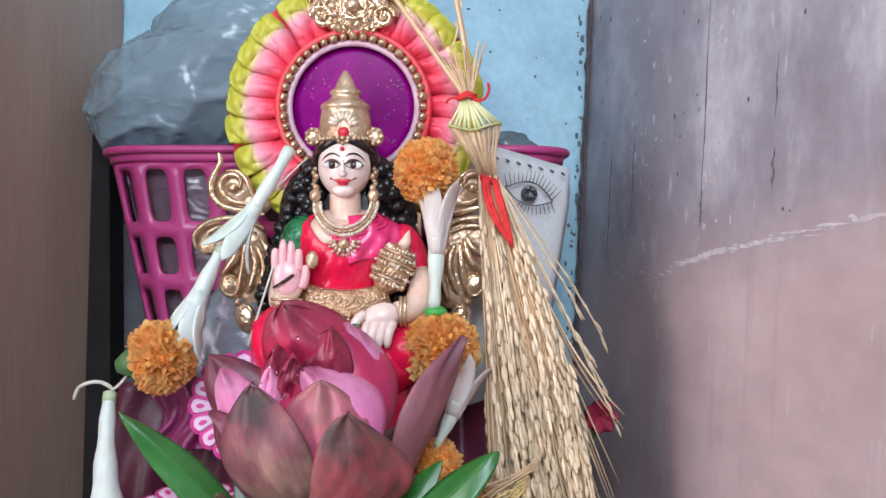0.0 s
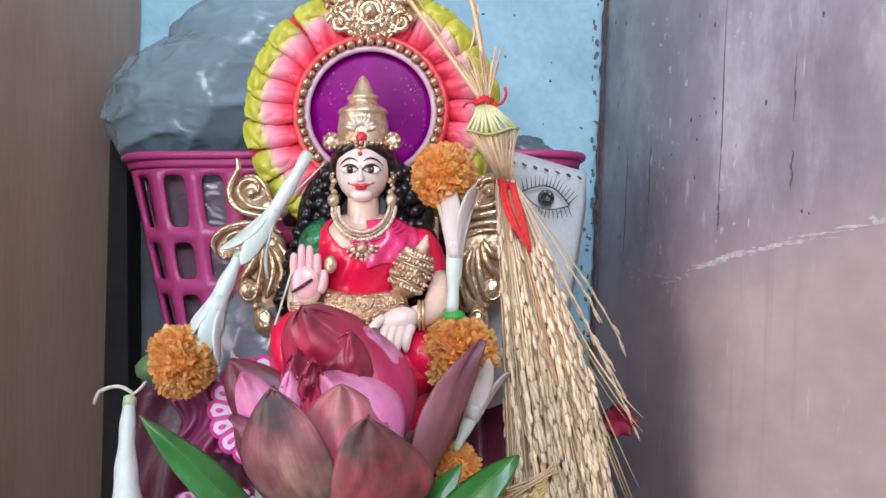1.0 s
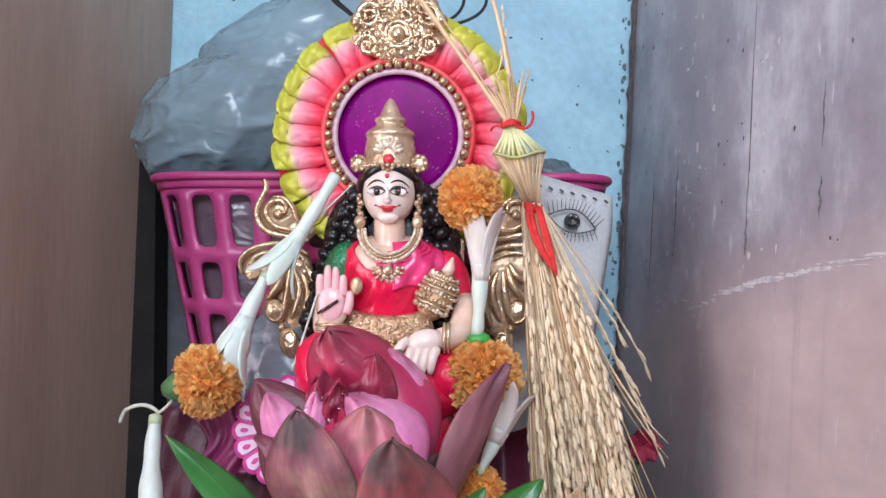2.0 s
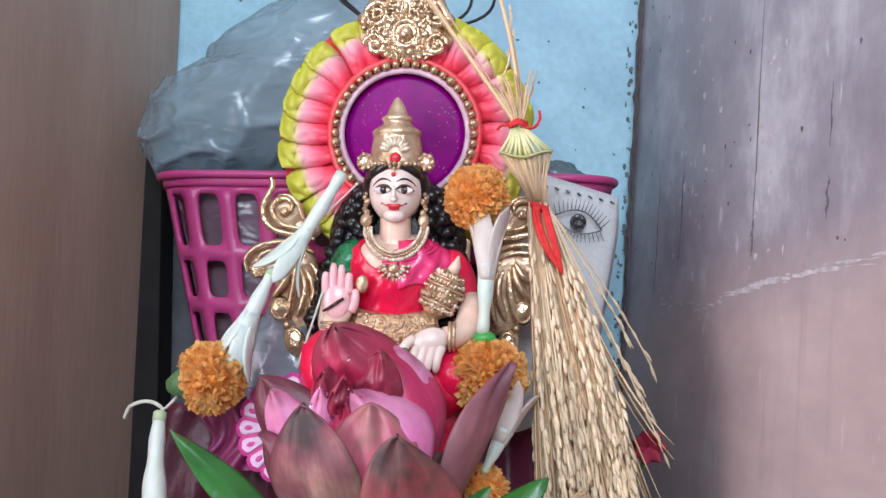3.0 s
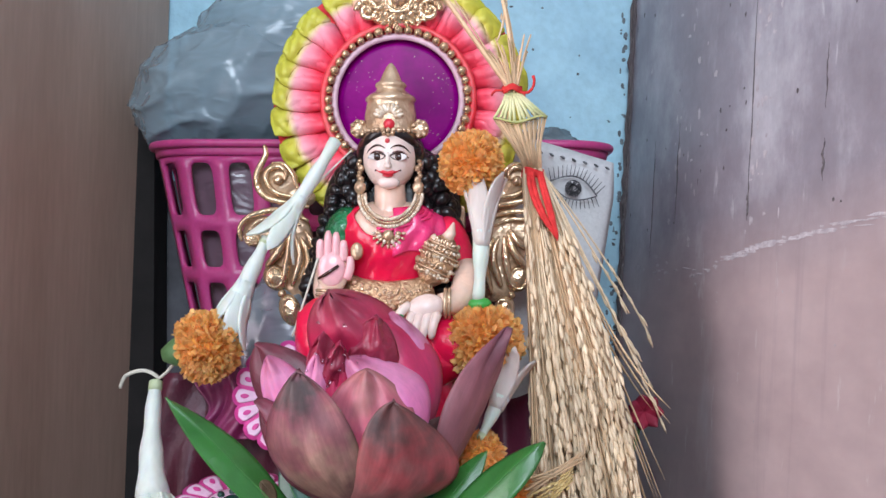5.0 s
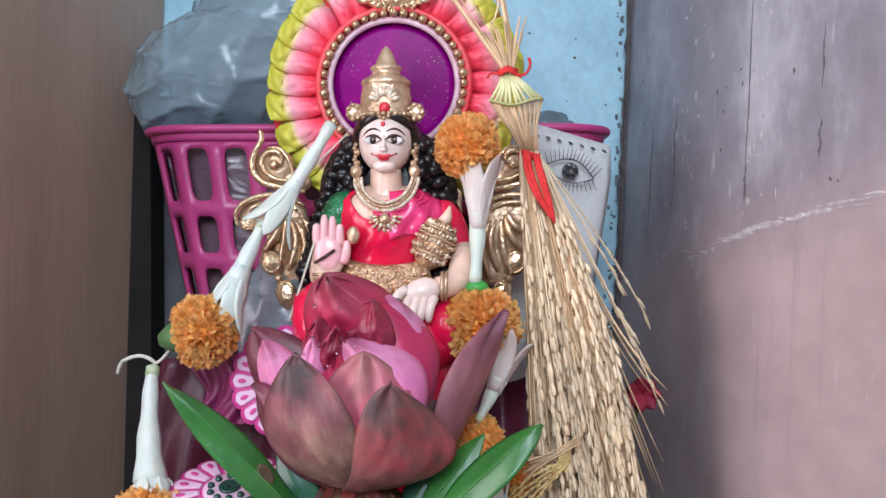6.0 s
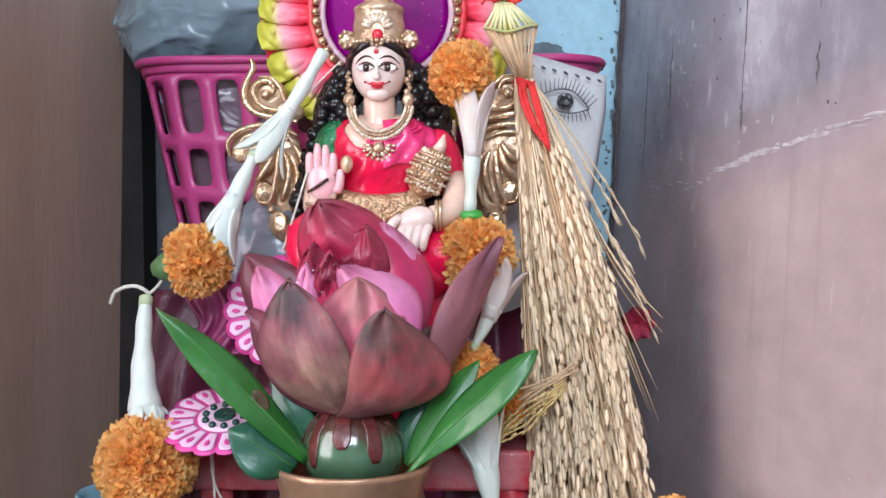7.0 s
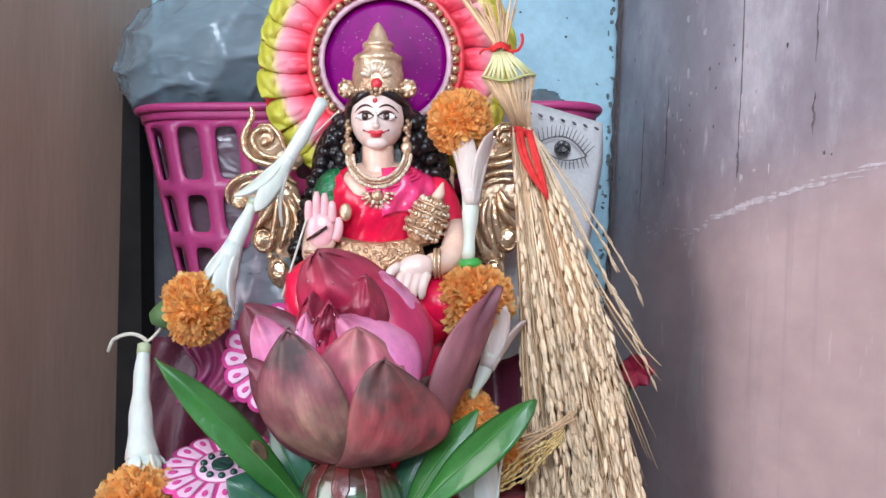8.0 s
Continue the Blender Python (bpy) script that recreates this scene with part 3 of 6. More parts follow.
for s in (-1, 1):
    def q(dx, dz, dy=0.0):
        return V(CX + s * dx, 0.787 + dy, dz)

    def stroke(name, line, r, dy, parent, label="", ends=0.4, peak=0.5, flat=0.8):
        b = bmesh.new()
        pts = flow([q(x, z, dy) for x, z in line])
        tube(b, pts, swell(len(pts), r, ends, peak), 10, 0, flat)
        return part(name, b, GOLD, parent, label)

    bm = bmesh.new()
    ball(bm, q(0.0880, 0.3535, 0.003), (0.0150, 0.0045, 0.0140), 24, 10)
    ball(bm, q(0.0760, 0.3420, 0.004), (0.0160, 0.0040, 0.0085), 20, 10)
    curl = part("scroll", bm, GOLD2, back, "gold painted scroll curl")
    stroke("horn", HORN, 0.0034, -0.002, curl, "", 0.5)
    stroke("arm", VOLUTE, 0.0030, -0.003, curl)
    stroke("arm", CHEEK, 0.0020, -0.002, curl)
    bm = bmesh.new()
    ball(bm, q(0.0868, 0.3544, -0.003), (0.0040, 0.0040, 0.0040), 14, 10)
    part("knob", bm, GOLD, curl)
    bm = bmesh.new()
    ball(bm, q(0.0965, 0.3165, 0.003), (0.0175, 0.0040, 0.0125), 24, 10)
    ball(bm, q(0.0780, 0.3080, 0.003), (0.0165, 0.0045, 0.0260), 24, 12)
    wing = part("scroll", bm, GOLD2, back, "gold painted scroll curl")
    stroke("arm", ARCH, 0.0030, -0.003, wing)
    stroke("arm", ARCH_IN, 0.0024, -0.003, wing)
    bm = bmesh.new()
    ball(bm, q(0.1062, 0.3122, 0.000), (0.0064, 0.0040, 0.0064), 14, 8)
    rosette = random.Random(17)
    for k in range(26):
        a, r = 2.4 * k, 0.0058 * math.sqrt((k + 0.5) / 26)
        ball(bm, q(0.1062 + r * math.cos(a), 0.3122 + r * math.sin(a), -0.0036 + 0.2 * r), rosette.uniform(0.0008, 0.0013), 7, 5)
    part("rosette", bm, GOLD, wing)
    for a, m, e, r in PLUMES:
        stroke("feather", (a, m, e), r, -0.003, back, "", 0.25, 0.6, 0.9)
    bm = bmesh.new()
    ball(bm, q(0.0886, 0.2835, 0.000), (0.0088, 0.0052, 0.0105), 16, 10, rot=Matrix.Rotation(s * 0.6, 3, "Y"))
    tube(bm, [q(0.0886 + 0.0058 * math.cos(a), 0.2835 + 0.0072 * math.sin(a), -0.0035) for a in (2 * math.pi * i / 24 for i in range(25))], 0.0012, 6, caps=False)
    part("feather", bm, GOLD, back)
    bm = bmesh.new()
    ball(bm, q(0.0720, 0.2860, 0.003), (0.0130, 0.0040, 0.0200), 16, 10)
    part("feather_base", bm, GOLD2, back)
    bm = bmesh.new()
    ball(bm, q(0.0776, 0.2597, -0.001), (0.0082, 0.0056, 0.0122), 18, 12, rot=Matrix.Rotation(s * 0.35, 3, "Y"))
    bud = part("bud", bm, GOLD, back)
    bm = bmesh.new()
    tube(bm, [q(0.0771 + 0.0042 * math.cos(a), 0.2630 + 0.0056 * math.sin(a), -0.0056) for a in (2 * math.pi * i / 24 for i in range(25))], 0.0010, 6, caps=False)
    part("bud_rib", bm, GOLD, bud)
    bm = bmesh.new()
    ball(bm, q(0.0834, 0.2716, -0.003), 0.0032, 10, 8)
    part("knob", bm, GOLD, bud)
bm = bmesh.new()
hexa(bm, [(CX - 0.05, 0.795, 0.11), (CX + 0.05, 0.795, 0.11), (CX + 0.05, 0.812, 0.11), (CX - 0.05, 0.812, 0.11),
          (CX - 0.05, 0.795, 0.36), (CX + 0.05, 0.795, 0.36), (CX + 0.05, 0.812, 0.36), (CX - 0.05, 0.812, 0.36)])
bevel(bm, 0.003)
part("back_panel", bm, GOLD, back, smooth=False)

# ---- the seated idol, one mesh ----
MATS = [RED, GOLD2, SKIN, FACE, BLACK, GREEN, PINKRED, PEARL, LIP, IRIS, PALM, mat("eye_white", (0.80, 0.74, 0.72), None, 40, 0.3, 0, 0.02), mat("lid_brown", (0.30, 0.12, 0.10), None, 40, 0.4, 0, 0.02), GOLD3]
I_RED, I_GOLD, I_SKIN, I_FACE, I_BLACK, I_GREEN, I_ROSE, I_PEARL, I_LIP, I_IRIS, I_PALM, I_EYE, I_LIP2, I_EMB = range(14)
bm = bmesh.new()
ix = -0.0690


def folds(q):
    return q * (1 + 0.03 * math.sin(q.x * 420 + q.z * 90) + 0.018 * math.sin(q.z * 700 - q.x * 260))


lathe(bm, (ix, 0.770, 0.110), [(0.052, 0), (0.056, 0.004), (0.056, 0.05), (0.050, 0.09), (0.035, 0.12), (0.001, 0.125)], 28, I_RED)
ball(bm, (ix, 0.755, 0.232), (0.062, 0.036, 0.028), 28, 14, I_RED, warp=folds)
ball(bm, (ix - 0.045, 0.745, 0.245), (0.020, 0.022, 0.026), 18, 10, I_RED, warp=folds)
ball(bm, (ix + 0.047, 0.746, 0.240), (0.026, 0.022, 0.020), 24, 14, I_RED, warp=folds)
# torso: one moulded body, with a scalloped red wrap and a rose shoulder drape laid over it
WAIST = ((0.256, 0.0300), (0.272, 0.0285), (0.288, 0.0315), (0.303, 0.0355), (0.317, 0.0390), (0.327, 0.0350), (0.334, 0.0230), (0.338, 0.0150))


def body_pt(deg, z, lift=0.0):
    """A point on the torso at an angle (-90 is its front) and a height."""
    a = float(np.interp(z, [w[0] for w in WAIST], [w[1] for w in WAIST])) + lift
    ca, sa = math.cos(radians(deg)), math.sin(radians(deg))
    chest = 0.0045 * math.exp(-((z - 0.302) / 0.011) ** 2) * max(0.0, -sa) ** 2 * (0.65 + 0.35 * math.sin(radians(deg * 2 + 90)) ** 2)
    return V(ix + a * ca, 0.770 + (0.60 * a + lift * 0.4) * sa - chest, z)


rings = [[bm.verts.new(body_pt(360 * k / 44, 0.256 + 0.082 * i / 26)) for k in range(44)] for i in range(27)]
for lo_ring, hi_ring in zip(rings, rings[1:]):
    for k in range(44):
        bm.faces.new((lo_ring[k], lo_ring[(k + 1) % 44], hi_ring[(k + 1) % 44], hi_ring[k])).material_index = I_SKIN
bm.faces.new(rings[-1]).material_index = I_SKIN


def wrap(u, v):
    d = -176 + 172 * v
    top = 0.3130 + 0.0044 * abs(math.sin(radians((d + 172) * 2.6))) + 0.020 * min(1.0, max(0.0, (abs(d + 90) - 22) / 40))
    z = 0.262 + (top - 0.262) * u
    return body_pt(d, z, 0.0016 + 0.0006 * math.sin(d * 0.10 + z * 200) * (1 - 0.5 * u) + 0.0002 * math.sin(d * 0.4 - z * 420))


sheet(bm, wrap, 30, 60, 0.0016, I_RED)


def shoulder_drape(u, v):
    d = -84 + 92 * v
    low = 0.2990 + 0.004 * math.sin(v * 7)
    z = low + (0.3365 - 0.004 * (1 - v) - low) * u
    return body_pt(d, z, 0.0034 + 0.0011 * math.sin(v * 17 + u * 5) + 0.0006 * math.sin(v * 31 - u * 9))


sheet(bm, shoulder_drape, 26, 44, 0.0018, I_ROSE)
for k in range(4):
    tube(bm, [body_pt(-100 + 74 * t, 0.3235 + 0.0125 * t - 0.0028 * k * (1 - 0.3 * t), 0.0042) for t in (i / 12 for i in range(13))], 0.0012, 6, I_ROSE)
# neck and head
tube(bm, [(ix, 0.767, 0.320), (ix, 0.766, 0.328), (ix, 0.765, 0.337), (ix, 0.763, 0.347), (ix, 0.763, 0.358)], [0.019, 0.0145, 0.0115, 0.0110, 0.0105], 22, I_SKIN)


def jaw(q):
    k = max(0.0, -q.z / 0.0255)
    return V(q.x * (1 - 0.07 * k * k), q.y, q.z)


ball(bm, (ix, 0.761, 0.3685), (0.0192, 0.0200, 0.0228), 32, 24, I_FACE, warp=jaw)
ball(bm, (ix, 0.7420, 0.3618), (0.0030, 0.0028, 0.0026), 12, 8, I_FACE)
tube(bm, [(ix, 0.7420, 0.371), (ix, 0.7412, 0.366), (ix, 0.7402, 0.3622)], [0.0012, 0.0016, 0.0022], 8, I_FACE)
ball(bm, (ix, 0.7500, 0.3506), (0.0080, 0.0050, 0.0046), 14, 10, I_FACE)


def on_face(dx, z, lift=0.0):
    """A point on the front of the head."""
    dz = z - 0.3685
    k = max(0.0, 1 - (dx / 0.0192) ** 2 - (dz / 0.0228) ** 2)
    return V(ix + dx, 0.761 - 0.0200 * math.sqrt(k) - lift, z)


for s in (-1, 1):
    ex = s * 0.0076
    c = on_face(ex, 0.3676)
    ball(bm, c + V(0, 0.0004, 0), (0.0062, 0.0011, 0.0026), 14, 8, I_EYE, rot=Matrix.Rotation(-s * 0.32, 3, "Z"))
    ball(bm, c + V(0, -0.0006, 0.0001), (0.0027, 0.0010, 0.0025), 12, 8, I_IRIS)
    up = [on_face(ex + d * 0.0064, 0.3676 + 0.0030 * (1 - d * d) - 0.0003 * s * d, 0.0004) for d in (i / 5 - 1 for i in range(11))]
    lowl = [on_face(ex + d * 0.0056, 0.3676 - 0.0023 * (1 - d * d), 0.0003) for d in (i / 5 - 1 for i in range(11))]
    tube(bm, up, [0.0004 + 0.0007 * math.sin(math.pi * i / 10) for i in range(11)], 6, I_IRIS)
    tube(bm, [p + V(s * 0.0003, 0, 0.0013) for p in up[1:10]], 0.00022, 6, I_LIP2)
    tube(bm, lowl, 0.0003, 6, I_IRIS)
    brow = [on_face(ex + s * 0.0008 + d * 0.0068, 0.3720 + 0.0036 * (1 - d * d) - 0.0012 * s * d, 0.0003) for d in (i / 5 - 1 for i in range(11))]
    tube(bm, brow, [0.0002 + 0.0006 * math.sin(math.pi * i / 10) for i in range(11)], 6, I_IRIS)
    # lip halves, smile corners
    ball(bm, on_face(s * 0.0018, 0.3568, 0.0003), (0.0034, 0.0010, 0.0015), 10, 6, I_LIP, rot=Matrix.Rotation(-s * 0.25, 3, "Y"))
    tube(bm, [on_face(s * d, 0.3562 + 0.0018 * (d / 0.007) ** 2, 0.0002) for d in (0.003, 0.0055, 0.0080)], [0.0007, 0.0005, 0.0003], 6, I_LIP)
    ball(bm, on_face(s * 0.0084, 0.3586, 0.0001), (0.0008, 0.0005, 0.0007), 8, 6, I_IRIS)
    # ears and earrings
    ball(bm, (ix + s * 0.0208, 0.765, 0.366), (0.0030, 0.004, 0.0065), 10, 8, I_FACE)
    for k in range(9):
        ball(bm, (ix + s * (0.0208 + 0.0010 * math.sin(k * 2.1)), 0.757 + 0.0008 * math.cos(k * 1.7), 0.366 - 0.0026 * k), 0.0019 + 0.0007 * (k % 3 == 2), 8, 6, I_GOLD)
    ball(bm, (ix + s * 0.0205, 0.756, 0.3475), (0.0042, 0.0036, 0.0048), 12, 8, I_GOLD)
    # side knobs of the crown
    ball(bm, (ix + s * 0.0215, 0.757, 0.3885), (0.0062, 0.0055, 0.0068), 14, 10, I_GOLD)
    for k in range(7):
        a = 2 * math.pi * k / 7
        ball(bm, (ix + s * 0.0215 + 0.0046 * math.cos(a), 0.7525, 0.3885 + 0.0050 * math.sin(a)), 0.0017, 8, 6, I_GOLD)
ball(bm, on_face(0, 0.3551, 0.0002), (0.0040, 0.0010, 0.0014), 10, 6, I_LIP)
ball(bm, on_face(-0.0004, 0.3788, 0.0003), (0.0017, 0.0009, 0.0019), 10, 6, I_LIP)
# hair: a cap and long curls beside the shoulders
ball(bm, (ix, 0.7670, 0.3715), (0.0245, 0.0185, 0.0225), 24, 14, I_BLACK)
for s in (-1, 1):
    tube(bm, [on_face(s * d, 0.3858 - 0.0095 * (d / 0.019) ** 2, 0.0012) for d in (0.0, 0.005, 0.010, 0.014, 0.0185)], [0.0030, 0.0032, 0.0034, 0.0034, 0.0030], 8, I_BLACK)
rnd = random.Random(7)
ball(bm, (ix, 0.783, 0.334), (0.050, 0.009, 0.050), 24, 16, I_BLACK)
for s in (-1, 1):
    for k in range(230):
        t = rnd.random()
        wid = 0.009 + 0.019 * t ** 0.6
        hx = ix + s * (0.0215 + 0.015 * t + rnd.uniform(-0.4, 1) * wid * 0.9)
        hz = 0.368 - 0.096 * t + rnd.uniform(-0.004, 0.004)
        ball(bm, (hx, 0.775 + rnd.uniform(-0.007, 0.006), hz), (0.0056 + rnd.uniform(-.001, .001), 0.0046, 0.0046), 10, 7, I_BLACK, rot=Matrix.Rotation(rnd.uniform(-1, 1), 3, "Y"))
# crown
lathe(bm, (ix, 0.765, 0.382), [(0.0195, 0), (0.0208, 0.002), (0.0200, 0.006), (0.0188, 0.010), (0.0183, 0.017), (0.0174, 0.0235), (0.0166, 0.0258), (0.0178, 0.0270), (0.0181, 0.0285), (0.0172, 0.0300), (0.0145, 0.0318),
                               (0.0112, 0.0340), (0.0098, 0.0360), (0.0112, 0.0372), (0.0115, 0.0386), (0.0106, 0.0400), (0.0082, 0.0410), (0.0070, 0.0440), (0.0054, 0.0475), (0.0034, 0.0515), (0.0014, 0.0540), (0.0004, 0.0545)], 36, I_GOLD)
for k in range(15):
    a = radians(200 + 10 * k)
    ball(bm, (ix + 0.0212 * math.cos(a), 0.765 + 0.0212 * math.sin(a), 0.3865), 0.0019, 8, 6, I_GOLD)
ball(bm, (ix + 0.0005, 0.7455, 0.3905), (0.0040, 0.0026, 0.0040), 12, 8, I_LIP)
for k in range(9):
    a = radians(20 + 17.5 * k)
    ball(bm, (ix + 0.0078 * math.cos(a), 0.7465, 0.394 + 0.0082 * math.sin(a)), (0.0019, 0.0022, 0.0038), 8, 6, I_PEARL, rot=Matrix.Rotation(math.pi / 2 - a, 3, "Y"))
for dx, dz in ((-0.003, -0.006), (0.0, -0.0075), (0.003, -0.006), (-0.0085, -0.004), (0.0085, -0.004)):
    ball(bm, (ix + dx, 0.7440, 0.3905 + dz), 0.0016, 8, 6, I_GOLD)
# necklace: a double band and a fan-shaped pendant
for rx, drop, rb, mi, y in ((0.0178, 0.0178, 0.0014, I_PEARL, 0.7560), (0.0200, 0.0204, 0.0012, I_GOLD, 0.7568), (0.0222, 0.0230, 0.0015, I_PEARL, 0.7570)):
    for k in range(37):
        a = math.pi * (k / 36)
        ball(bm, (ix + 0.001 - rx * math.cos(a), y - 0.0160 * math.sin(a), 0.3425 - drop * math.sin(a) ** 1.1), rb * rnd.uniform(0.85, 1.15), 8, 6, mi)
ball(bm, (ix + 0.001, 0.7385, 0.3135), (0.0040, 0.0028, 0.0040), 12, 8, I_GOLD)
for k in range(9):
    a = radians(180 + 22.5 * k)
    for r, z in ((0.0066, 0.0022), (0.0100, 0.0016)):
        ball(bm, (ix + 0.001 + r * 1.05 * math.cos(a), 0.7390 + 0.12 * r, 0.3150 + r * 0.92 * math.sin(a)), (z * 0.7, 0.0018, z), 8, 6, I_GOLD if (k + (z > 0.002)) % 2 else I_PEARL, rot=Matrix.Rotation(math.pi / 2 - a, 3, "Y"))
# gold belt and gold-embroidered drape
tube(bm, bez((ix - 0.028, 0.750, 0.279), (ix, 0.7385, 0.264), (ix + 0.030, 0.748, 0.279)), [0.008, 0.009, 0.010, 0.0105, 0.0105, 0.0105, 0.010, 0.009, 0.008], 16, I_EMB, 0.5, up=(0, 1, 0))
for k in range(110):
    t = rnd.random()
    ball(bm, (ix - 0.023 + 0.052 * t, 0.7435 - 0.004 * math.sin(math.pi * t), 0.2735 - 0.006 * math.sin(math.pi * t) + rnd.uniform(-0.010, 0.008)), (0.0019, 0.0020, 0.0014), 8, 6, I_GOLD, rot=Matrix.Rotation(rnd.uniform(-1.5, 1.5), 3, "Y"))
# gold vessel held against the side: a ribbed body with rows of beads and a pointed finial
VES = Matrix.Rotation(0.42, 3, "Y")
vc = V(ix + 0.0345, 0.7475, 0.2965)
ball(bm, vc, (0.0128, 0.0105, 0.0190), 24, 16, I_EMB, rot=VES)
for row, (h, rr) in enumerate(((-0.010, 0.0118), (-0.004, 0.0134), (0.002, 0.0136), (0.008, 0.0124), (0.0135, 0.0098))):
    for k in range(15):
        a = radians(180 + 180 * (k + 0.5 * (row % 2)) / 14)
        p = vc + VES @ V(rr * math.cos(a), 0.82 * rr * math.sin(a), h + rnd.uniform(-.0006, .0006))
        ball(bm, p, (0.0016, 0.0016, rnd.choice([0.0012, 0.0024])), 7, 5, I_GOLD if rnd.random() < 0.65 else I_PEARL, rot=VES @ Matrix.Rotation(rnd.uniform(-0.5, 0.5), 3, "Y"))
for h, rr in ((-0.0072, 0.0128), (0.0050, 0.0134), (0.0110, 0.0114)):
    tube(bm, [vc + VES @ V(rr * math.cos(a), 0.83 * rr * math.sin(a), h) for a in (math.pi + math.pi * i / 18 for i in range(19))], 0.0009, 6, I_GOLD)
tube(bm, [vc + VES @ V(0, -0.001, 0.0165), vc + VES @ V(0.0006, -0.001, 0.0215), vc + VES @ V(-0.0005, -0.001, 0.0285)], [0.0046, 0.0036, 0.0008], 12, I_SKIN)
# arms: raised palm with green sleeve, resting hand with red sleeve
ball(bm, (ix - 0.0335, 0.766, 0.316), (0.0132, 0.0140, 0.0190), 18, 12, I_GREEN, rot=Matrix.Rotation(0.35, 3, "Y"))
tube(bm, bez((ix - 0.038, 0.762, 0.308), (ix - 0.048, 0.752, 0.262), (ix - 0.038, 0.744, 0.276)), 0.0095, 14, I_SKIN)
ball(bm, (ix - 0.0375, 0.742, 0.2880), (0.0112, 0.0058, 0.0150), 18, 12, I_SKIN)
ball(bm, (ix - 0.0378, 0.7385, 0.2900), (0.0096, 0.0035, 0.0120), 16, 10, I_PALM)
for k, (fx, tip, ln) in enumerate(((-0.0085, 0.3105, 0), (-0.0030, 0.3165, 0), (0.0027, 0.3155, 0), (0.0080, 0.3100, 0))):
    tube(bm, bez((ix - 0.0375 + fx * 0.95, 0.7405, 0.296), (ix - 0.0375 + fx, 0.7385, 0.304), (ix - 0.0375 + fx * 0.95, 0.7395, tip)), [0.0030, 0.0031, 0.0031, 0.0031, 0.0030, 0.0029, 0.0028, 0.0025, 0.0014], 8, I_PALM)
tube(bm, bez((ix - 0.028, 0.741, 0.284), (ix - 0.0235, 0.739, 0.292), (ix - 0.0255, 0.739, 0.299)), [0.0038, 0.0037, 0.0036, 0.0034, 0.0032, 0.003, 0.0028, 0.0024, 0.0014], 8, I_PALM)
tube(bm, [(ix - 0.0465, 0.7348, 0.2835), (ix - 0.0400, 0.7338, 0.2875), (ix - 0.0325, 0.7345, 0.2925)], [0.0009, 0.0012, 0.0011], 6, I_IRIS)
for dz in (0, 0.003):
    tube(bm, [V(ix - 0.0385 + 0.0100 * math.cos(a), 0.744 + 0.0085 * math.sin(a), 0.2725 + dz) for a in (2 * math.pi * i / 20 for i in range(21))], 0.0013, 6, I_GOLD, caps=False)
ball(bm, (ix - 0.0205, 0.739, 0.3025), (0.0045, 0.0030, 0.0062), 10, 8, I_GOLD)
ball(bm, (ix + 0.0450, 0.768, 0.304), (0.0135, 0.0140, 0.0250), 18, 12, I_RED, rot=Matrix.Rotation(-0.25, 3, "Y"))
tube(bm, bez((ix + 0.0540, 0.762, 0.292), (ix + 0.0600, 0.744, 0.268), (ix + 0.0370, 0.735, 0.2665)), [0.0100, 0.0105, 0.0108, 0.0106, 0.0102, 0.0098, 0.009, 0.0082, 0.0076], 14, I_SKIN)
for dz in (0, 0.0028):
    tube(bm, [V(ix + 0.0405 + dz, 0.736 + 0.0098 * math.cos(a), 0.2672 + 0.0098 * math.sin(a)) for a in (2 * math.pi * i / 20 for i in range(21))], 0.0014, 6, I_GOLD, caps=False)
ball(bm, (ix + 0.0270, 0.731, 0.2640), (0.0135, 0.0085, 0.0095), 18, 12, I_FACE, rot=Matrix.Rotation(-0.3, 3, "Y"))
for k in range(4):
    fx = ix + 0.0160 + 0.0055 * k
    tube(bm, bez((fx + 0.003, 0.727, 0.2600), (fx, 0.720, 0.2560), (fx - 0.001, 0.722, 0.2440)), [0.0033, 0.0034, 0.0034, 0.0033, 0.0032, 0.0031, 0.003, 0.0027, 0.0016], 8, I_FACE)
tube(bm, bez((ix + 0.016, 0.729, 0.266), (ix + 0.009, 0.722, 0.262), (ix + 0.008, 0.724, 0.254)), [0.0034, 0.0034, 0.0034, 0.0033, 0.0032, 0.003, 0.003, 0.0026, 0.0016], 8, I_FACE)
ball(bm, (ix + 0.0105, 0.7195, 0.2580), (0.0034, 0.002, 0.0026), 10, 8, I_GREEN)
idol = part("idol_statue", bm, MATS)
tagged(idol, "glossy painted seated idol in red sari and gold crown", "statue")

# ---- lotus ----


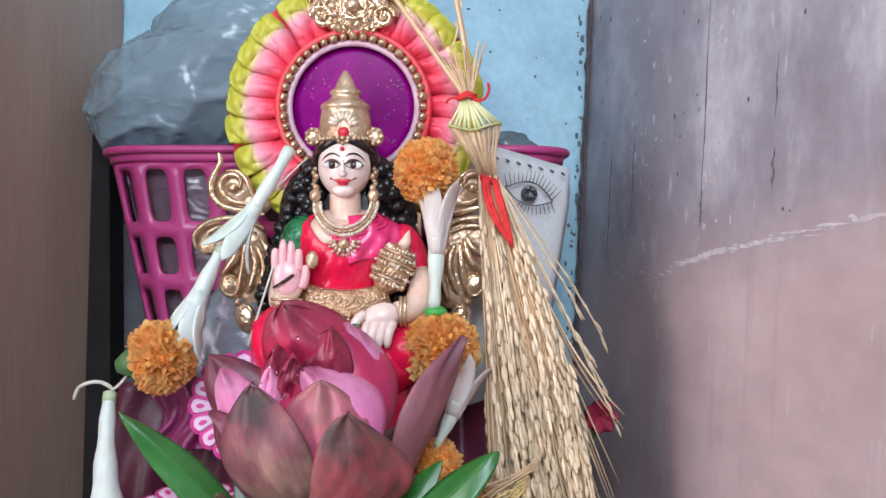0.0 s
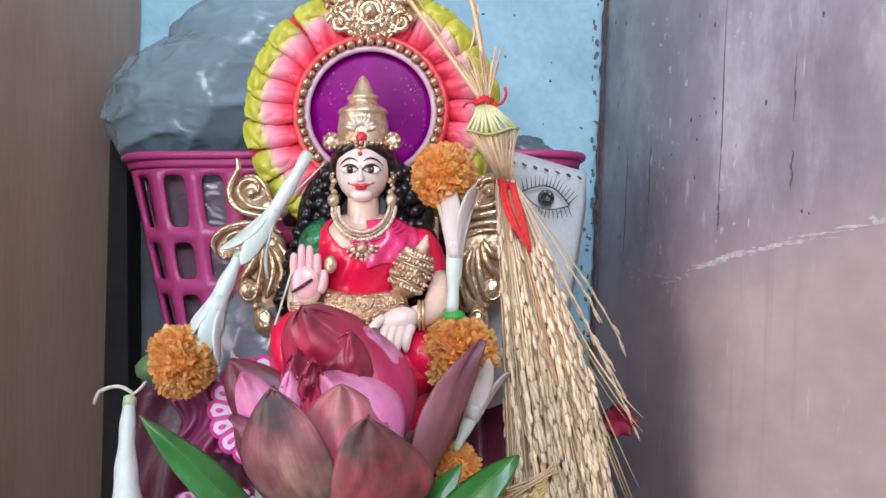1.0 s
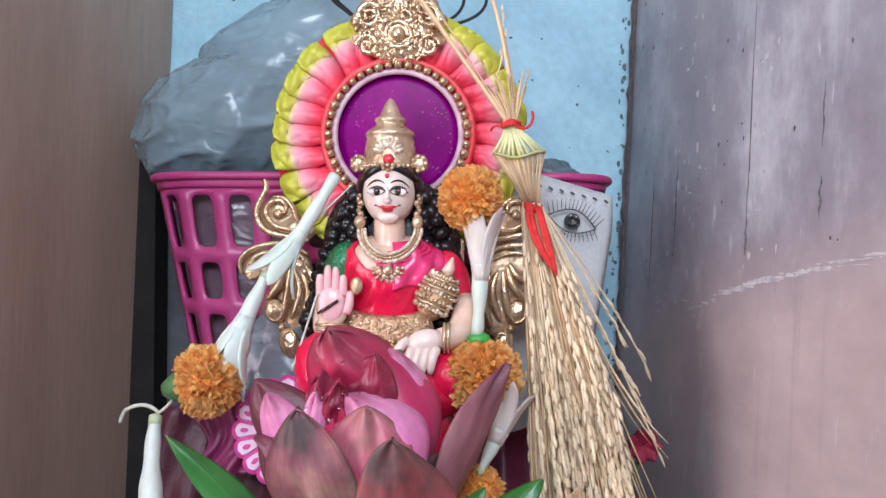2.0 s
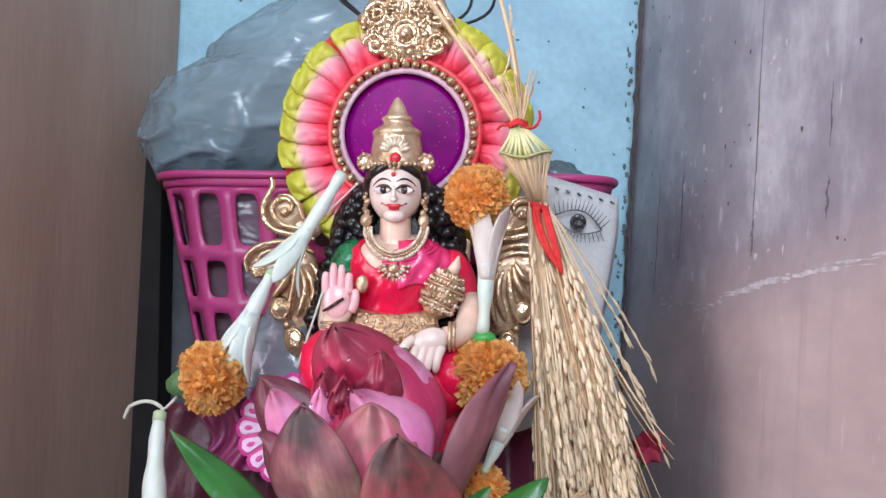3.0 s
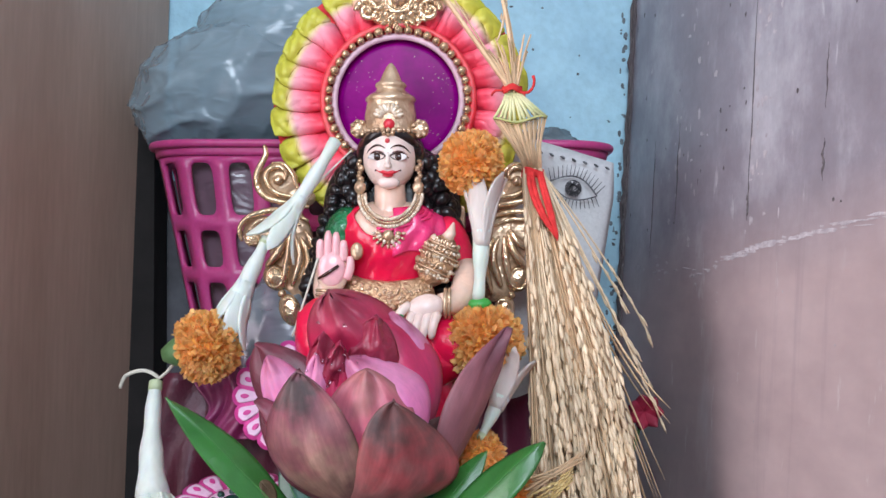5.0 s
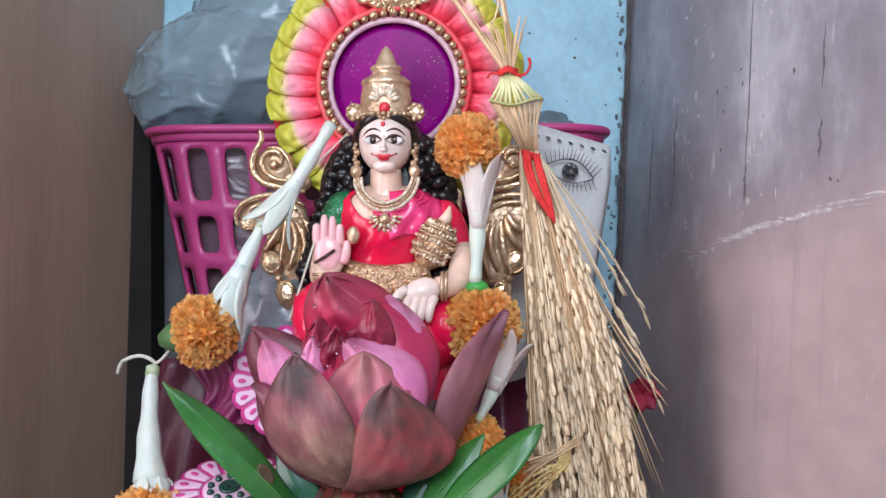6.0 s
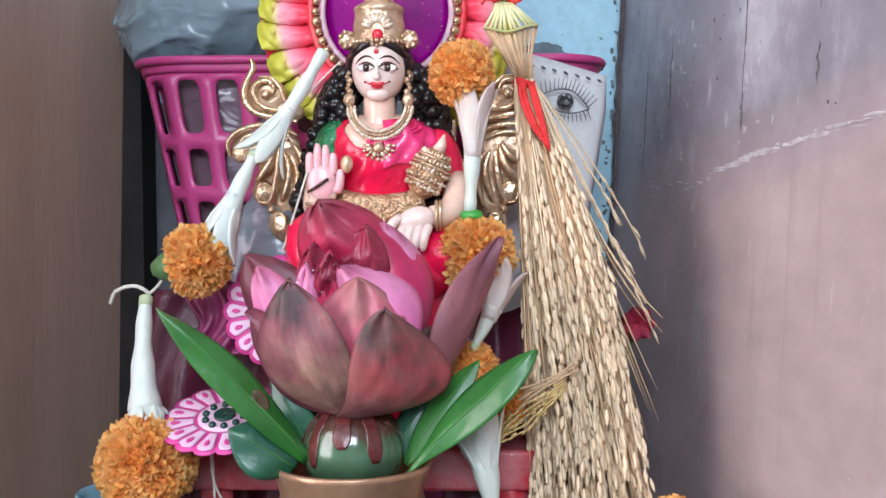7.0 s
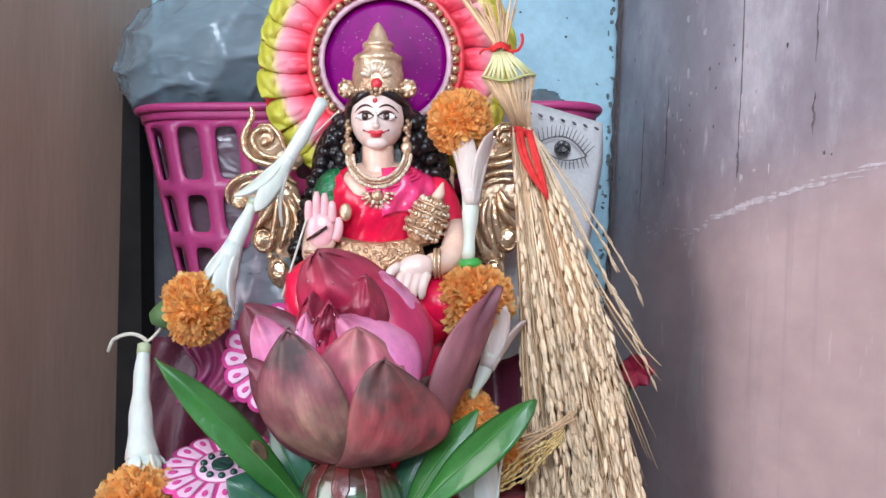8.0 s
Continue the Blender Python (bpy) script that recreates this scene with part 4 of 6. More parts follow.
def petal_mat(name, stops, amount, rough=0.5, sss=0.1, scale=45, veins=0.3):
    """A petal coloured from base to tip, with fine veins that run along it and uneven stains."""
    m = ramp_by(mat(name, (1, 1, 1), None, scale, rough, 0, 0.14, 220, (1, 1, 0.6), sss=sss), "uv", 0, stops, 0, 1, amount)
    n, link = m.node_tree.nodes, m.node_tree.links.new
    hs = [x for x in n if x.type == "HUE_SAT"][0]
    old = hs.inputs["Value"].links[0].from_socket
    tc = n.new("ShaderNodeTexCoord")
    for size, lo, hi, source in (((1.8, 26, 1), 1 - 0.4 * veins, 1 + 0.4 * veins, "UV"), ((3.0, 6, 1), 1 - 0.9 * veins, 1 + 0.8 * veins, "UV"), ((1, 1, 0.6), 1 - 0.9 * veins, 1 + 0.7 * veins, "Object")):
        mp, nz, mr, mu = n.new("ShaderNodeMapping"), n.new("ShaderNodeTexNoise"), n.new("ShaderNodeMapRange"), n.new("ShaderNodeMath")
        mp.inputs["Scale"].default_value = size
        nz.inputs["Scale"].default_value, nz.inputs["Detail"].default_value = (1 if source == "UV" else 70), 4
        link(tc.outputs[source], mp.inputs[0])
        link(mp.outputs[0], nz.inputs[0])
        mr.inputs[1].default_value, mr.inputs[2].default_value = 0.3, 0.7
        mr.inputs[3].default_value, mr.inputs[4].default_value = lo, hi
        link(nz.outputs[0], mr.inputs[0])
        mu.operation = "MULTIPLY"
        link(old, mu.inputs[0])
        link(mr.outputs[0], mu.inputs[1])
        old = mu.outputs[0]
    link(old, hs.inputs["Value"])
    return m


PET_OUT = petal_mat("lotus_browned_petal", [(0.0, (0.13, 0.042, 0.042)), (0.30, (0.23, 0.085, 0.080)), (0.58, (0.29, 0.055, 0.060)), (0.80, (0.15, 0.055, 0.052)), (1.0, (0.070, 0.036, 0.034))], 1.1, veins=0.28)
PET_OUT2 = petal_mat("lotus_greyed_petal", [(0.0, (0.16, 0.070, 0.062)), (0.30, (0.25, 0.140, 0.105)), (0.55, (0.22, 0.078, 0.082)), (0.78, (0.18, 0.050, 0.066)), (1.0, (0.065, 0.032, 0.032))], 1.2, veins=0.34)
PET_OUT3 = petal_mat("lotus_mauve_petal", [(0.0, (0.24, 0.082, 0.095)), (0.5, (0.26, 0.088, 0.105)), (0.85, (0.22, 0.070, 0.092)), (1.0, (0.15, 0.055, 0.075))], 0.4, veins=0.18)
PET_MID = petal_mat("lotus_pale_rose_petal", [(0.0, (0.30, 0.08, 0.10)), (0.45, (0.44, 0.075, 0.13)), (0.75, (0.47, 0.13, 0.165)), (1.0, (0.32, 0.13, 0.12))], 0.9, 0.45, 0.2, veins=0.22)
PET_ROSE = petal_mat("lotus_rose_petal", [(0.0, (0.60, 0.05, 0.19)), (0.5, (0.60, 0.04, 0.14)), (0.85, (0.46, 0.022, 0.080)), (1.0, (0.25, 0.02, 0.05))], 0.4, 0.4, 0.2, veins=0.14)
PET_IN = petal_mat("lotus_pink_petal", [(0.0, (0.64, 0.13, 0.32)), (0.45, (0.74, 0.20, 0.42)), (0.8, (0.72, 0.26, 0.44)), (1.0, (0.46, 0.12, 0.22))], 0.5, 0.4, 0.25, veins=0.10)
PET_TOP = mat("lotus_crimson_petal", (0.33, 0.018, 0.055), (0.20, 0.020, 0.045), 60, 0.3, 0, 0.5, 160, sss=0.15, contrast=0.9)
PET_TOP2 = mat("lotus_dark_maroon_petal", (0.17, 0.028, 0.050), (0.10, 0.025, 0.035), 60, 0.45, 0, 0.35, 220, sss=0.1)
PET_FOLD = petal_mat("lotus_folded_maroon_petal", [(0.0, (0.46, 0.012, 0.060)), (0.66, (0.46, 0.016, 0.070)), (0.82, (0.38, 0.034, 0.080)), (1.0, (0.27, 0.048, 0.070))], 0.35, 0.38, 0.15, veins=0.14)
lotus = thing("lotus_flower", (-0.079, 0.672, 0.150), "large maroon and pink lotus bloom with browned outer petals", "flower")


def lotus_petal(base, tip, width, bow, face, cup, m, peak=0.55, lean=0.0, seed=0, label="", fold=0.0, west=1.0, east=1.0):
    """A cupped petal from base to tip that bows out along face; peak is where it is widest, lean skews its widest part; west and east scale its halves."""
    base, tip, face = Vector(base), Vector(tip), Vector(face).normalized()
    axis = (tip - base).normalized()
    side = axis.cross(face).normalized()
    out = side.cross(axis).normalized()
    rn = random.Random(seed)
    ph = rn.uniform(0, 6)

    def f(u, v):
        s = (v - 0.5) * 2
        e = math.log(0.5) / math.log(peak)
        prof = max(0.0, math.sin(math.pi * min(1, u ** e))) ** 0.80
        w = 0.5 * width * (prof * (1 - 0.02 * u) + 0.12 * (1 - u) ** 3)
        mid = base.lerp(tip, u) + out * (bow * math.sin(math.pi * u ** 0.85)) + side * (lean * math.sin(math.pi * u))
        curl = cup * (s * s) * prof
        wav = 0.0018 * math.sin(ph + 5 * u + 3 * s) * u + 0.0001 * math.sin(ph * 3 + 19 * s) * prof + 0.0030 * noise.noise(V(u * 3 + ph, s * 2.5, ph)) * u + 0.0009 * noise.noise(V(u * 6 + ph, s * 3.5, ph)) * u + fold * ((1 - abs(noise.noise(V(u * 2.8 + ph, s * 2.0 + u, ph)))) ** 4 - 0.4) * u
        keel = 0.00045 * math.exp(-(s / 0.12) ** 2) * prof
        return mid + side * (s * w * (west if s < 0 else east) * (1 - 0.12 * s * s * cup / 0.02)) - out * (curl - wav - keel)
    b = bmesh.new()
    sheet(b, f, 30, 22, 0.0011, uv=True)
    return part("petal", b, m, lotus, label)


BROWN = "browned maroon petal"
lotus_petal((-0.0840, 0.648, 0.1480), (-0.0545, 0.624, 0.2150), 0.078, 0.015, (0.35, -1, -0.15), 0.008, PET_OUT, 0.60, 0.0130, 1, BROWN, 0.0, 0.62, 1.10)
lotus_petal((-0.0810, 0.648, 0.1500), (-0.1110, 0.628, 0.2325), 0.066, 0.013, (-0.35, -1, -0.1), 0.009, PET_OUT2, 0.50, -0.0060, 2, BROWN, 0.0, 1.04, 0.84)
lotus_petal((-0.0740, 0.650, 0.1560), (-0.0720, 0.636, 0.2320), 0.058, 0.012, (0.0, -1, 0.0), 0.009, PET_MID, 0.58, 0.0030, 5)
lotus_petal((-0.0842, 0.658, 0.1720), (-0.0890, 0.648, 0.2345), 0.024, 0.008, (0.0, -1, 0.1), 0.007, PET_ROSE, 0.60, 0.0, 51)
lotus_petal((-0.0500, 0.662, 0.1690), (-0.0845, 0.646, 0.2385), 0.058, 0.020, (0.30, -1, 0.35), 0.022, PET_IN, 0.52, 0.0120, 6, "fresh pink petal")
lotus_petal((-0.0480, 0.676, 0.1700), (-0.0790, 0.668, 0.2660), 0.066, 0.014, (0.35, -1, 0.2), 0.022, PET_ROSE, 0.55, 0.0120, 7)
lotus_petal((-0.0460, 0.682, 0.1700), (-0.0600, 0.676, 0.2640), 0.050, 0.012, (0.5, -1, 0.2), 0.016, PET_IN, 0.60, 0.0060, 71, "fresh pink petal")
lotus_petal((-0.0760, 0.694, 0.1800), (-0.0975, 0.660, 0.2775), 0.070, 0.015, (0.05, -1, 0.25), 0.022, PET_FOLD, 0.62, 0.0100, 10, "folded maroon petal with a crimson inside", 0.0085)
lotus_petal((-0.0860, 0.680, 0.2000), (-0.0680, 0.656, 0.2620), 0.034, 0.012, (0.2, -1, 0.4), 0.010, PET_TOP, 0.60, 0.0050, 11, "crumpled crimson petal", 0.0065)
lotus_petal((-0.1000, 0.676, 0.1950), (-0.1000, 0.648, 0.2520), 0.026, 0.008, (-0.2, -1, 0.3), 0.008, PET_TOP, 0.55, 0.0, 12, "crumpled crimson petal", 0.0065)
lotus_petal((-0.0960, 0.668, 0.1950), (-0.0880, 0.640, 0.2480), 0.018, 0.006, (0.1, -1, 0.3), 0.005, PET_TOP, 0.6, 0.0, 121, "crumpled crimson petal", 0.0065)
lotus_petal((-0.1117, 0.672, 0.1573), (-0.1438, 0.668, 0.2445), 0.052, 0.008, (-0.35, -1, 0.1), 0.012, PET_TOP2, 0.66, 0.0100, 3, BROWN)
lotus_petal((-0.1181, 0.660, 0.1780), (-0.1337, 0.652, 0.2380), 0.030, 0.006, (-0.2, -1, 0.2), 0.010, PET_IN, 0.62, 0.0030, 9, "fresh pink petal")
lotus_petal((-0.1067, 0.662, 0.1900), (-0.1030, 0.648, 0.2410), 0.016, 0.005, (-0.1, -1, 0.2), 0.005, PET_IN, 0.6, 0.0, 8, "fresh pink petal")
lotus_petal((-0.0285, 0.662, 0.1640), (0.0133, 0.690, 0.2542), 0.039, 0.004, (0.75, -0.85, -0.45), 0.008, PET_OUT3, 0.45, -0.0030, 4, "dusky mauve petal")
lotus_petal((-0.0880, 0.656, 0.1480), (-0.1400, 0.652, 0.2120), 0.050, 0.012, (-0.7, -1, -0.2), 0.016, PET_TOP2, 0.45, -0.0020, 13, BROWN)
lotus_petal((-0.0640, 0.668, 0.1500), (-0.0250, 0.672, 0.2000), 0.044, 0.014, (0.8, -0.8, -0.3), 0.014, PET_OUT, 0.5, 0.0, 14, BROWN)
lotus_petal((-0.0800, 0.705, 0.1700), (-0.0800, 0.712, 0.2500), 0.070, -0.010, (0, -1, 0), -0.016, PET_MID, 0.5, 0.0, 15)
lotus_petal((-0.1000, 0.700, 0.1700), (-0.1250, 0.706, 0.2300), 0.050, -0.008, (0, -1, 0), -0.012, PET_TOP2, 0.5, 0.0, 16, BROWN)
bm = bmesh.new()
ball(bm, (-0.079, 0.672, 0.172), (0.030, 0.026, 0.024), 18, 12)
part("receptacle", bm, mat("lotus_receptacle", (0.30, 0.12, 0.12), (0.25, 0.16, 0.10), 60, 0.6), lotus)

DROP = mat("water_drop", (0.9, 0.92, 0.94), None, 40, 0.04, 0, 0.0, trans=1.0, rough_var=0.0)
rd = random.Random(5)
bm = bmesh.new()
for k in range(16):
    q = V(-0.094 + rd.gauss(0, 0.012), 0.640 + rd.uniform(-0.001, 0.001), 0.2395 + rd.gauss(0, 0.008))
    ball(bm, q, rd.uniform(0.0005, 0.0011), 8, 6)
part("water_drop", bm, DROP, lotus, "small clear water drops on the crimson petals")

# ---- kalash pot and green coconut ----
BRASS = mat("aged_copper_brass", (0.52, 0.32, 0.20), (0.36, 0.20, 0.12), 34, 0.38, 0.6, 0.3, 180, contrast=0.9)
pot = thing("ritual_pot", (-0.079, 0.672, 0.0), "round copper brass pot with a flared rim", "pot")
bm = bmesh.new()
lathe(bm, (-0.080, 0.672, 0.0), [(0.028, 0.0), (0.030, 0.003), (0.027, 0.008), (0.034, 0.020), (0.0395, 0.045), (0.0415, 0.070), (0.0435, 0.092), (0.0462, 0.105), (0.0492, 0.1120),
                                (0.0500, 0.1150), (0.0488, 0.1165), (0.0462, 0.1135), (0.0430, 0.1030), (0.0400, 0.0900), (0.0360, 0.0500), (0.0005, 0.0300)], 56)
part("body", bm, BRASS, pot)
bm = bmesh.new()
tube(bm, [V(-0.080 + 0.0440 * math.cos(a), 0.672 + 0.0440 * math.sin(a), 0.0925) for a in (2 * math.pi * i / 40 for i in range(41))], 0.0016, 8, caps=False)
part("neck_ring", bm, BRASS, pot)
COCO = mat("green_coconut_skin", (0.065, 0.125, 0.06), (0.025, 0.055, 0.03), 26, 0.14, 0, 0.12, 90, coat=0.6, contrast=0.9)
VERM = mat("vermilion_paste", (0.13, 0.020, 0.018), (0.06, 0.014, 0.012), 90, 0.3, 0, 0.3, coat=0.3, contrast=0.9)
nut = thing("coconut", (-0.079, 0.670, 0.095), "small green coconut marked with dark vermilion, resting in the pot", "coconut")
bm = bmesh.new()
ball(bm, (-0.079, 0.670, 0.1245), (0.0325, 0.0310, 0.0310), 32, 22)
ramp_by(COCO, "axis", 2, [(0.0, (0.030, 0.060, 0.030)), (0.40, (0.075, 0.150, 0.085)), (0.52, (0.055, 0.105, 0.050)), (0.66, (0.065, 0.022, 0.014)), (1.0, (0.035, 0.012, 0.010))], 0.106, 0.157, 0.30)
part("husk", bm, COCO, nut)
for a0, a1, z0, z1 in ((-142, -124, 0.117, 0.150), (-110, -84, 0.130, 0.152), (-70, -48, 0.121, 0.150), (-166, -154, 0.124, 0.149)):
    def smear(u, v, a0=a0, a1=a1, z0=z0, z1=z1):
        z = z0 + (z1 - z0) * u
        r = math.sqrt(max(0, 1 - ((z - 0.1245) / 0.0310) ** 2)) * 0.0318 + 0.0004
        a = radians(a0 + (a1 - a0) * (0.5 + (v - 0.5) * min(1.0, 3.2 * u + 0.15) ** 0.5 * (0.85 + 0.3 * noise.noise(V(u * 4, a0, 0)))))
        return V(-0.079 + r * math.cos(a), 0.670 + r * math.sin(a), z)
    bm = bmesh.new()
    sheet(bm, smear, 12, 10, 0.0003)
    part("paste_mark", bm, VERM, nut, "dark vermilion mark")

# ---- pink plastic basket with slots ----
BX, BY, BH, BW, BD = -0.0875, 0.922, 0.391, 0.1875, 0.070
basket = thing("laundry_basket", (BX, BY, 0.0), "tall pink plastic basket with rounded slots, behind the idol", "basket")


def basket_at(s, z, off=0.0):
    """A point of the tapered rounded-rectangle wall; s runs once round from 0 to 1, starting at the middle of the front."""
    k = 1 - 0.44 * (1 - z / BH)
    hw, hd, r = BW * k + off, BD * (0.75 + 0.25 * k) + off, 0.045
    straight_x, straight_y, arc = 2 * (hw - r), 2 * (hd - r), math.pi * r / 2
    total = 2 * straight_x + 2 * straight_y + 4 * arc
    d = (s % 1.0) * total
    segs = [("l", straight_x / 2), ("a", 0), ("l", straight_y), ("a", 1), ("l", straight_x), ("a", 2), ("l", straight_y), ("a", 3), ("l", straight_x / 2)]
    x, y, heading = 0.0, -hd, 0.0
    for kind, v in segs:
        ln = v if kind == "l" else arc
        step = min(d, ln)
        if kind == "l":
            x += math.cos(heading) * step
            y += math.sin(heading) * step
        else:
            a = step / r
            cx, cy = x - math.sin(heading) * r, y + math.cos(heading) * r
            x, y = cx + r * math.sin(heading + a), cy - r * math.cos(heading + a)
            heading += a
        d -= step
        if d <= 0:
            break
    return V(BX + x, BY + y, z)


bm = bmesh.new()
COLS = 30
rows = [(0.3795, 0, 0.3255), (0.3255, 0, 0.2840), (0.2840, 0, 0.238), (0.238, 0, 0.190), (0.190, 0, 0.130), (0.130, 0, 0.066)]
NP = 24
for ri, (ztop, _, zbot) in enumerate(rows):
    zc, hz = (ztop + zbot) / 2, (ztop - zbot) / 2
    for c in range(COLS):
        s0, hs = (c + 0.5) / COLS, 0.5 / COLS
        outer, inner = [], []
        for k in range(NP):
            a = 2 * math.pi * k / NP
            ca, sa = math.cos(a), math.sin(a)
            m = max(abs(ca), abs(sa))
            outer.append((s0 + hs * ca / m, zc + hz * sa / m))
            e = 4.5
            inner.append((s0 + hs * 0.60 * math.copysign(abs(ca) ** (2 / e), ca), zc + (hz - 0.0060) * math.copysign(abs(sa) ** (2 / e), sa)))
        vo = [bm.verts.new(basket_at(*p)) for p in outer]
        vi = [bm.verts.new(basket_at(*p)) for p in inner]
        for k in range(NP):
            j = (k + 1) % NP
            bm.faces.new((vo[k], vo[j], vi[j], vi[k]))
bmesh.ops.remove_doubles(bm, verts=bm.verts[:], dist=0.0004)
body = part("body", bm, BASKET, basket)
so = body.modifiers.new("wall", "SOLIDIFY")
so.thickness = 0.0032
for nm, z0, z1 in (("upper_band", 0.3792, 0.388), ("lower_band", 0.0, 0.0662)):
    bm = bmesh.new()
    sheet(bm, lambda u, v, z0=z0, z1=z1: basket_at(u, z0 + (z1 - z0) * v), 144, 3, 0.0032)
    part(nm, bm, BASKET, basket)
bm = bmesh.new()
tube(bm, [basket_at(k / 144, 0.3885, 0.002) for k in range(145)], 0.0034, 10, caps=False)
part("rim", bm, BASKET, basket)
bm = bmesh.new()
sheet(bm, lambda u, v: V(BX, BY, 0.004).lerp(basket_at(u, 0.004), v), 72, 3, 0.003)
part("bottom", bm, BASKET, basket)

# ---- polythene bags ----


def poly_mat(name, tint, clear, rough=0.16):
    m = mat(name, tint, [c * 0.8 for c in tint], 18, rough, 0, 0.9, 60, (1.0, 1, 2.4), contrast=0.9, rough_var=0.05)
    nt = m.node_tree
    nt.nodes['Principled BSDF'].inputs['Coat Weight'].default_value = 0.8
    for x in nt.nodes:
        if x.type == 'TEX_NOISE' and x.inputs['Scale'].default_value > 30:
            x.noise_type = 'RIDGED_MULTIFRACTAL'
            x.inputs['Scale'].default_value, x.inputs['Detail'].default_value, x.inputs['Distortion'].default_value = 34, 4, 1.2
    tr, mx = nt.nodes.new("ShaderNodeBsdfTransparent"), nt.nodes.new("ShaderNodeMixShader")
    tr.inputs[0].default_value = (0.85, 0.9, 0.92, 1)
    mx.inputs[0].default_value = clear
    out = nt.nodes["Material Output"]
    nt.links.new(nt.nodes["Principled BSDF"].outputs[0], mx.inputs[1])
    nt.links.new(tr.outputs[0], mx.inputs[2])
    nt.links.new(mx.outputs[0], out.inputs[0])
    return m


POLY = poly_mat("grey_polythene", (0.46, 0.59, 0.66), 0.44, 0.20)
POLY2 = poly_mat("clear_grey_polythene", (0.34, 0.40, 0.45), 0.45)


def crumple(amount, seed, freq=14.0):
    """Slack film: broad folds with sharp thin creases."""
    off = V(seed * 3.1, seed * 1.7, seed)

    def w(q):
        p = q * freq + off
        n1 = noise.noise(p * 0.55) * 0.9
        n2 = (1 - abs(noise.noise(V(p.x * 0.9 + p.z * 0.5, p.y * 0.9, p.z * 2.2 - p.x * 0.9)))) ** 8
        n3 = (1 - abs(noise.noise(V(p.x * 3.2 - p.z, p.y * 2, p.z * 1.6) + V(5, 2, 1)))) ** 10
        n4 = (1 - abs(noise.noise(p * 4.5))) ** 8
        d = q.normalized() if q.length else q
        return q + d * (amount * (n1 + 0.60 * n2 + 0.34 * n3 + 0.14 * n4))
    return w


sack = thing("polythene_sack", (-0.20, 0.93, 0.39), "crumpled grey translucent polythene sack lying on the basket", "bag")
bm = bmesh.new()
ball(bm, (-0.222, 0.925, 0.440), (0.082, 0.066, 0.058), 120, 90, 0, Matrix.Rotation(-0.35, 3, "Y"), crumple(0.008, 1, 13))
part("lower_bulge", bm, POLY, sack)
bm = bmesh.new()
ball(bm, (-0.163, 0.935, 0.484), (0.122, 0.056, 0.066), 130, 90, 0, Matrix.Rotation(-0.58, 3, "Y"), crumple(0.008, 2, 13))
part("upper_bulge", bm, POLY, sack)
# added liner; its dull mauve is the basket's pink inside in shade
bm = bmesh.new()
sheet(bm, lambda u, v: basket_at(u, 0.03 + 0.345 * v, -0.011 + 0.006 * noise.noise(V(9 * math.cos(6.2832 * u), 9 * math.sin(6.2832 * u), 6 * v))), 96, 24, 0.0006)
part("lower_end", bm, poly_mat("dim_mauve_film", (0.25, 0.15, 0.19), 0.18, 0.3), sack, "slack mauve film coloured as the dimly lit inside of the basket")
wrap = thing("polythene_wrap", (-0.165, 0.80, 0.11), "clear grey crumpled polythene wrap beside the backrest", "bag")
bm = bmesh.new()
ball(bm, (-0.165, 0.800, 0.195), (0.040, 0.018, 0.092), 48, 40, 0, Matrix.Rotation(0.25, 3, "Y"), crumple(0.014, 3, 20))
part("film", bm, POLY2, wrap)

# ---- white cloth bag with an eye drawn on it ----
CLOTH_W = mat("white_cotton", (0.60, 0.60, 0.59), (0.52, 0.52, 0.53), 20, 0.85, 0, 0.3, 400)
INK = mat("charcoal_ink", (0.045, 0.045, 0.05), (0.17, 0.17, 0.18), 120, 0.8, 0, 0.1)
ey = 0.838
tote = thing("cloth_bag", (0.055, ey, 0.0), "white cotton bag with a black eye drawing, leaning on the basket", "bag")


def tote_f(u, v):
    z = 0.3725 * u
    xl, xr = 0.000 + 0.012 * u, 0.078 + 0.024 * max(0, u - 0.6) / 0.4
    zz = z + 0.024 * (1 - v) * u
    s = (v - 0.5) * 2
    return xl, xr, zz, s


for side, sg in (("front", -1), ("back_side", 1)):
    bm = bmesh.new()

    def f(u, v, sg=sg):
        xl, xr, z, s = tote_f(u, v)
        d = 0.013 * (max(0, 1 - s ** 4)) ** 0.5 * max(0.0, 1 - u ** 6) ** 0.5
        d += 0.0016 * math.sin(u * 14 + s * 3) * (1 - abs(s))
        return V(xl + (xr - xl) * v - 0.004 * max(0, u - 0.93) / 0.07 * s, ey + sg * d, z)
    sheet(bm, f, 40, 20, 0.0012)
    part(side, bm, CLOTH_W, tote)


def ink(pts, r):
    tube(bm, [V(p[0], ey - 0.0152 - 0.0, p[1]) for p in pts], r, 6, flat=0.5, up=(0, -1, 0))


bm = bmesh.new()
ex, ez = 0.0655, 0.3515
tiltm = Matrix.Rotation(radians(-17), 2)


def ep(dx, dz):
    q = tiltm @ Vector((dx, dz))
    return (ex + q.x, ez + q.y)


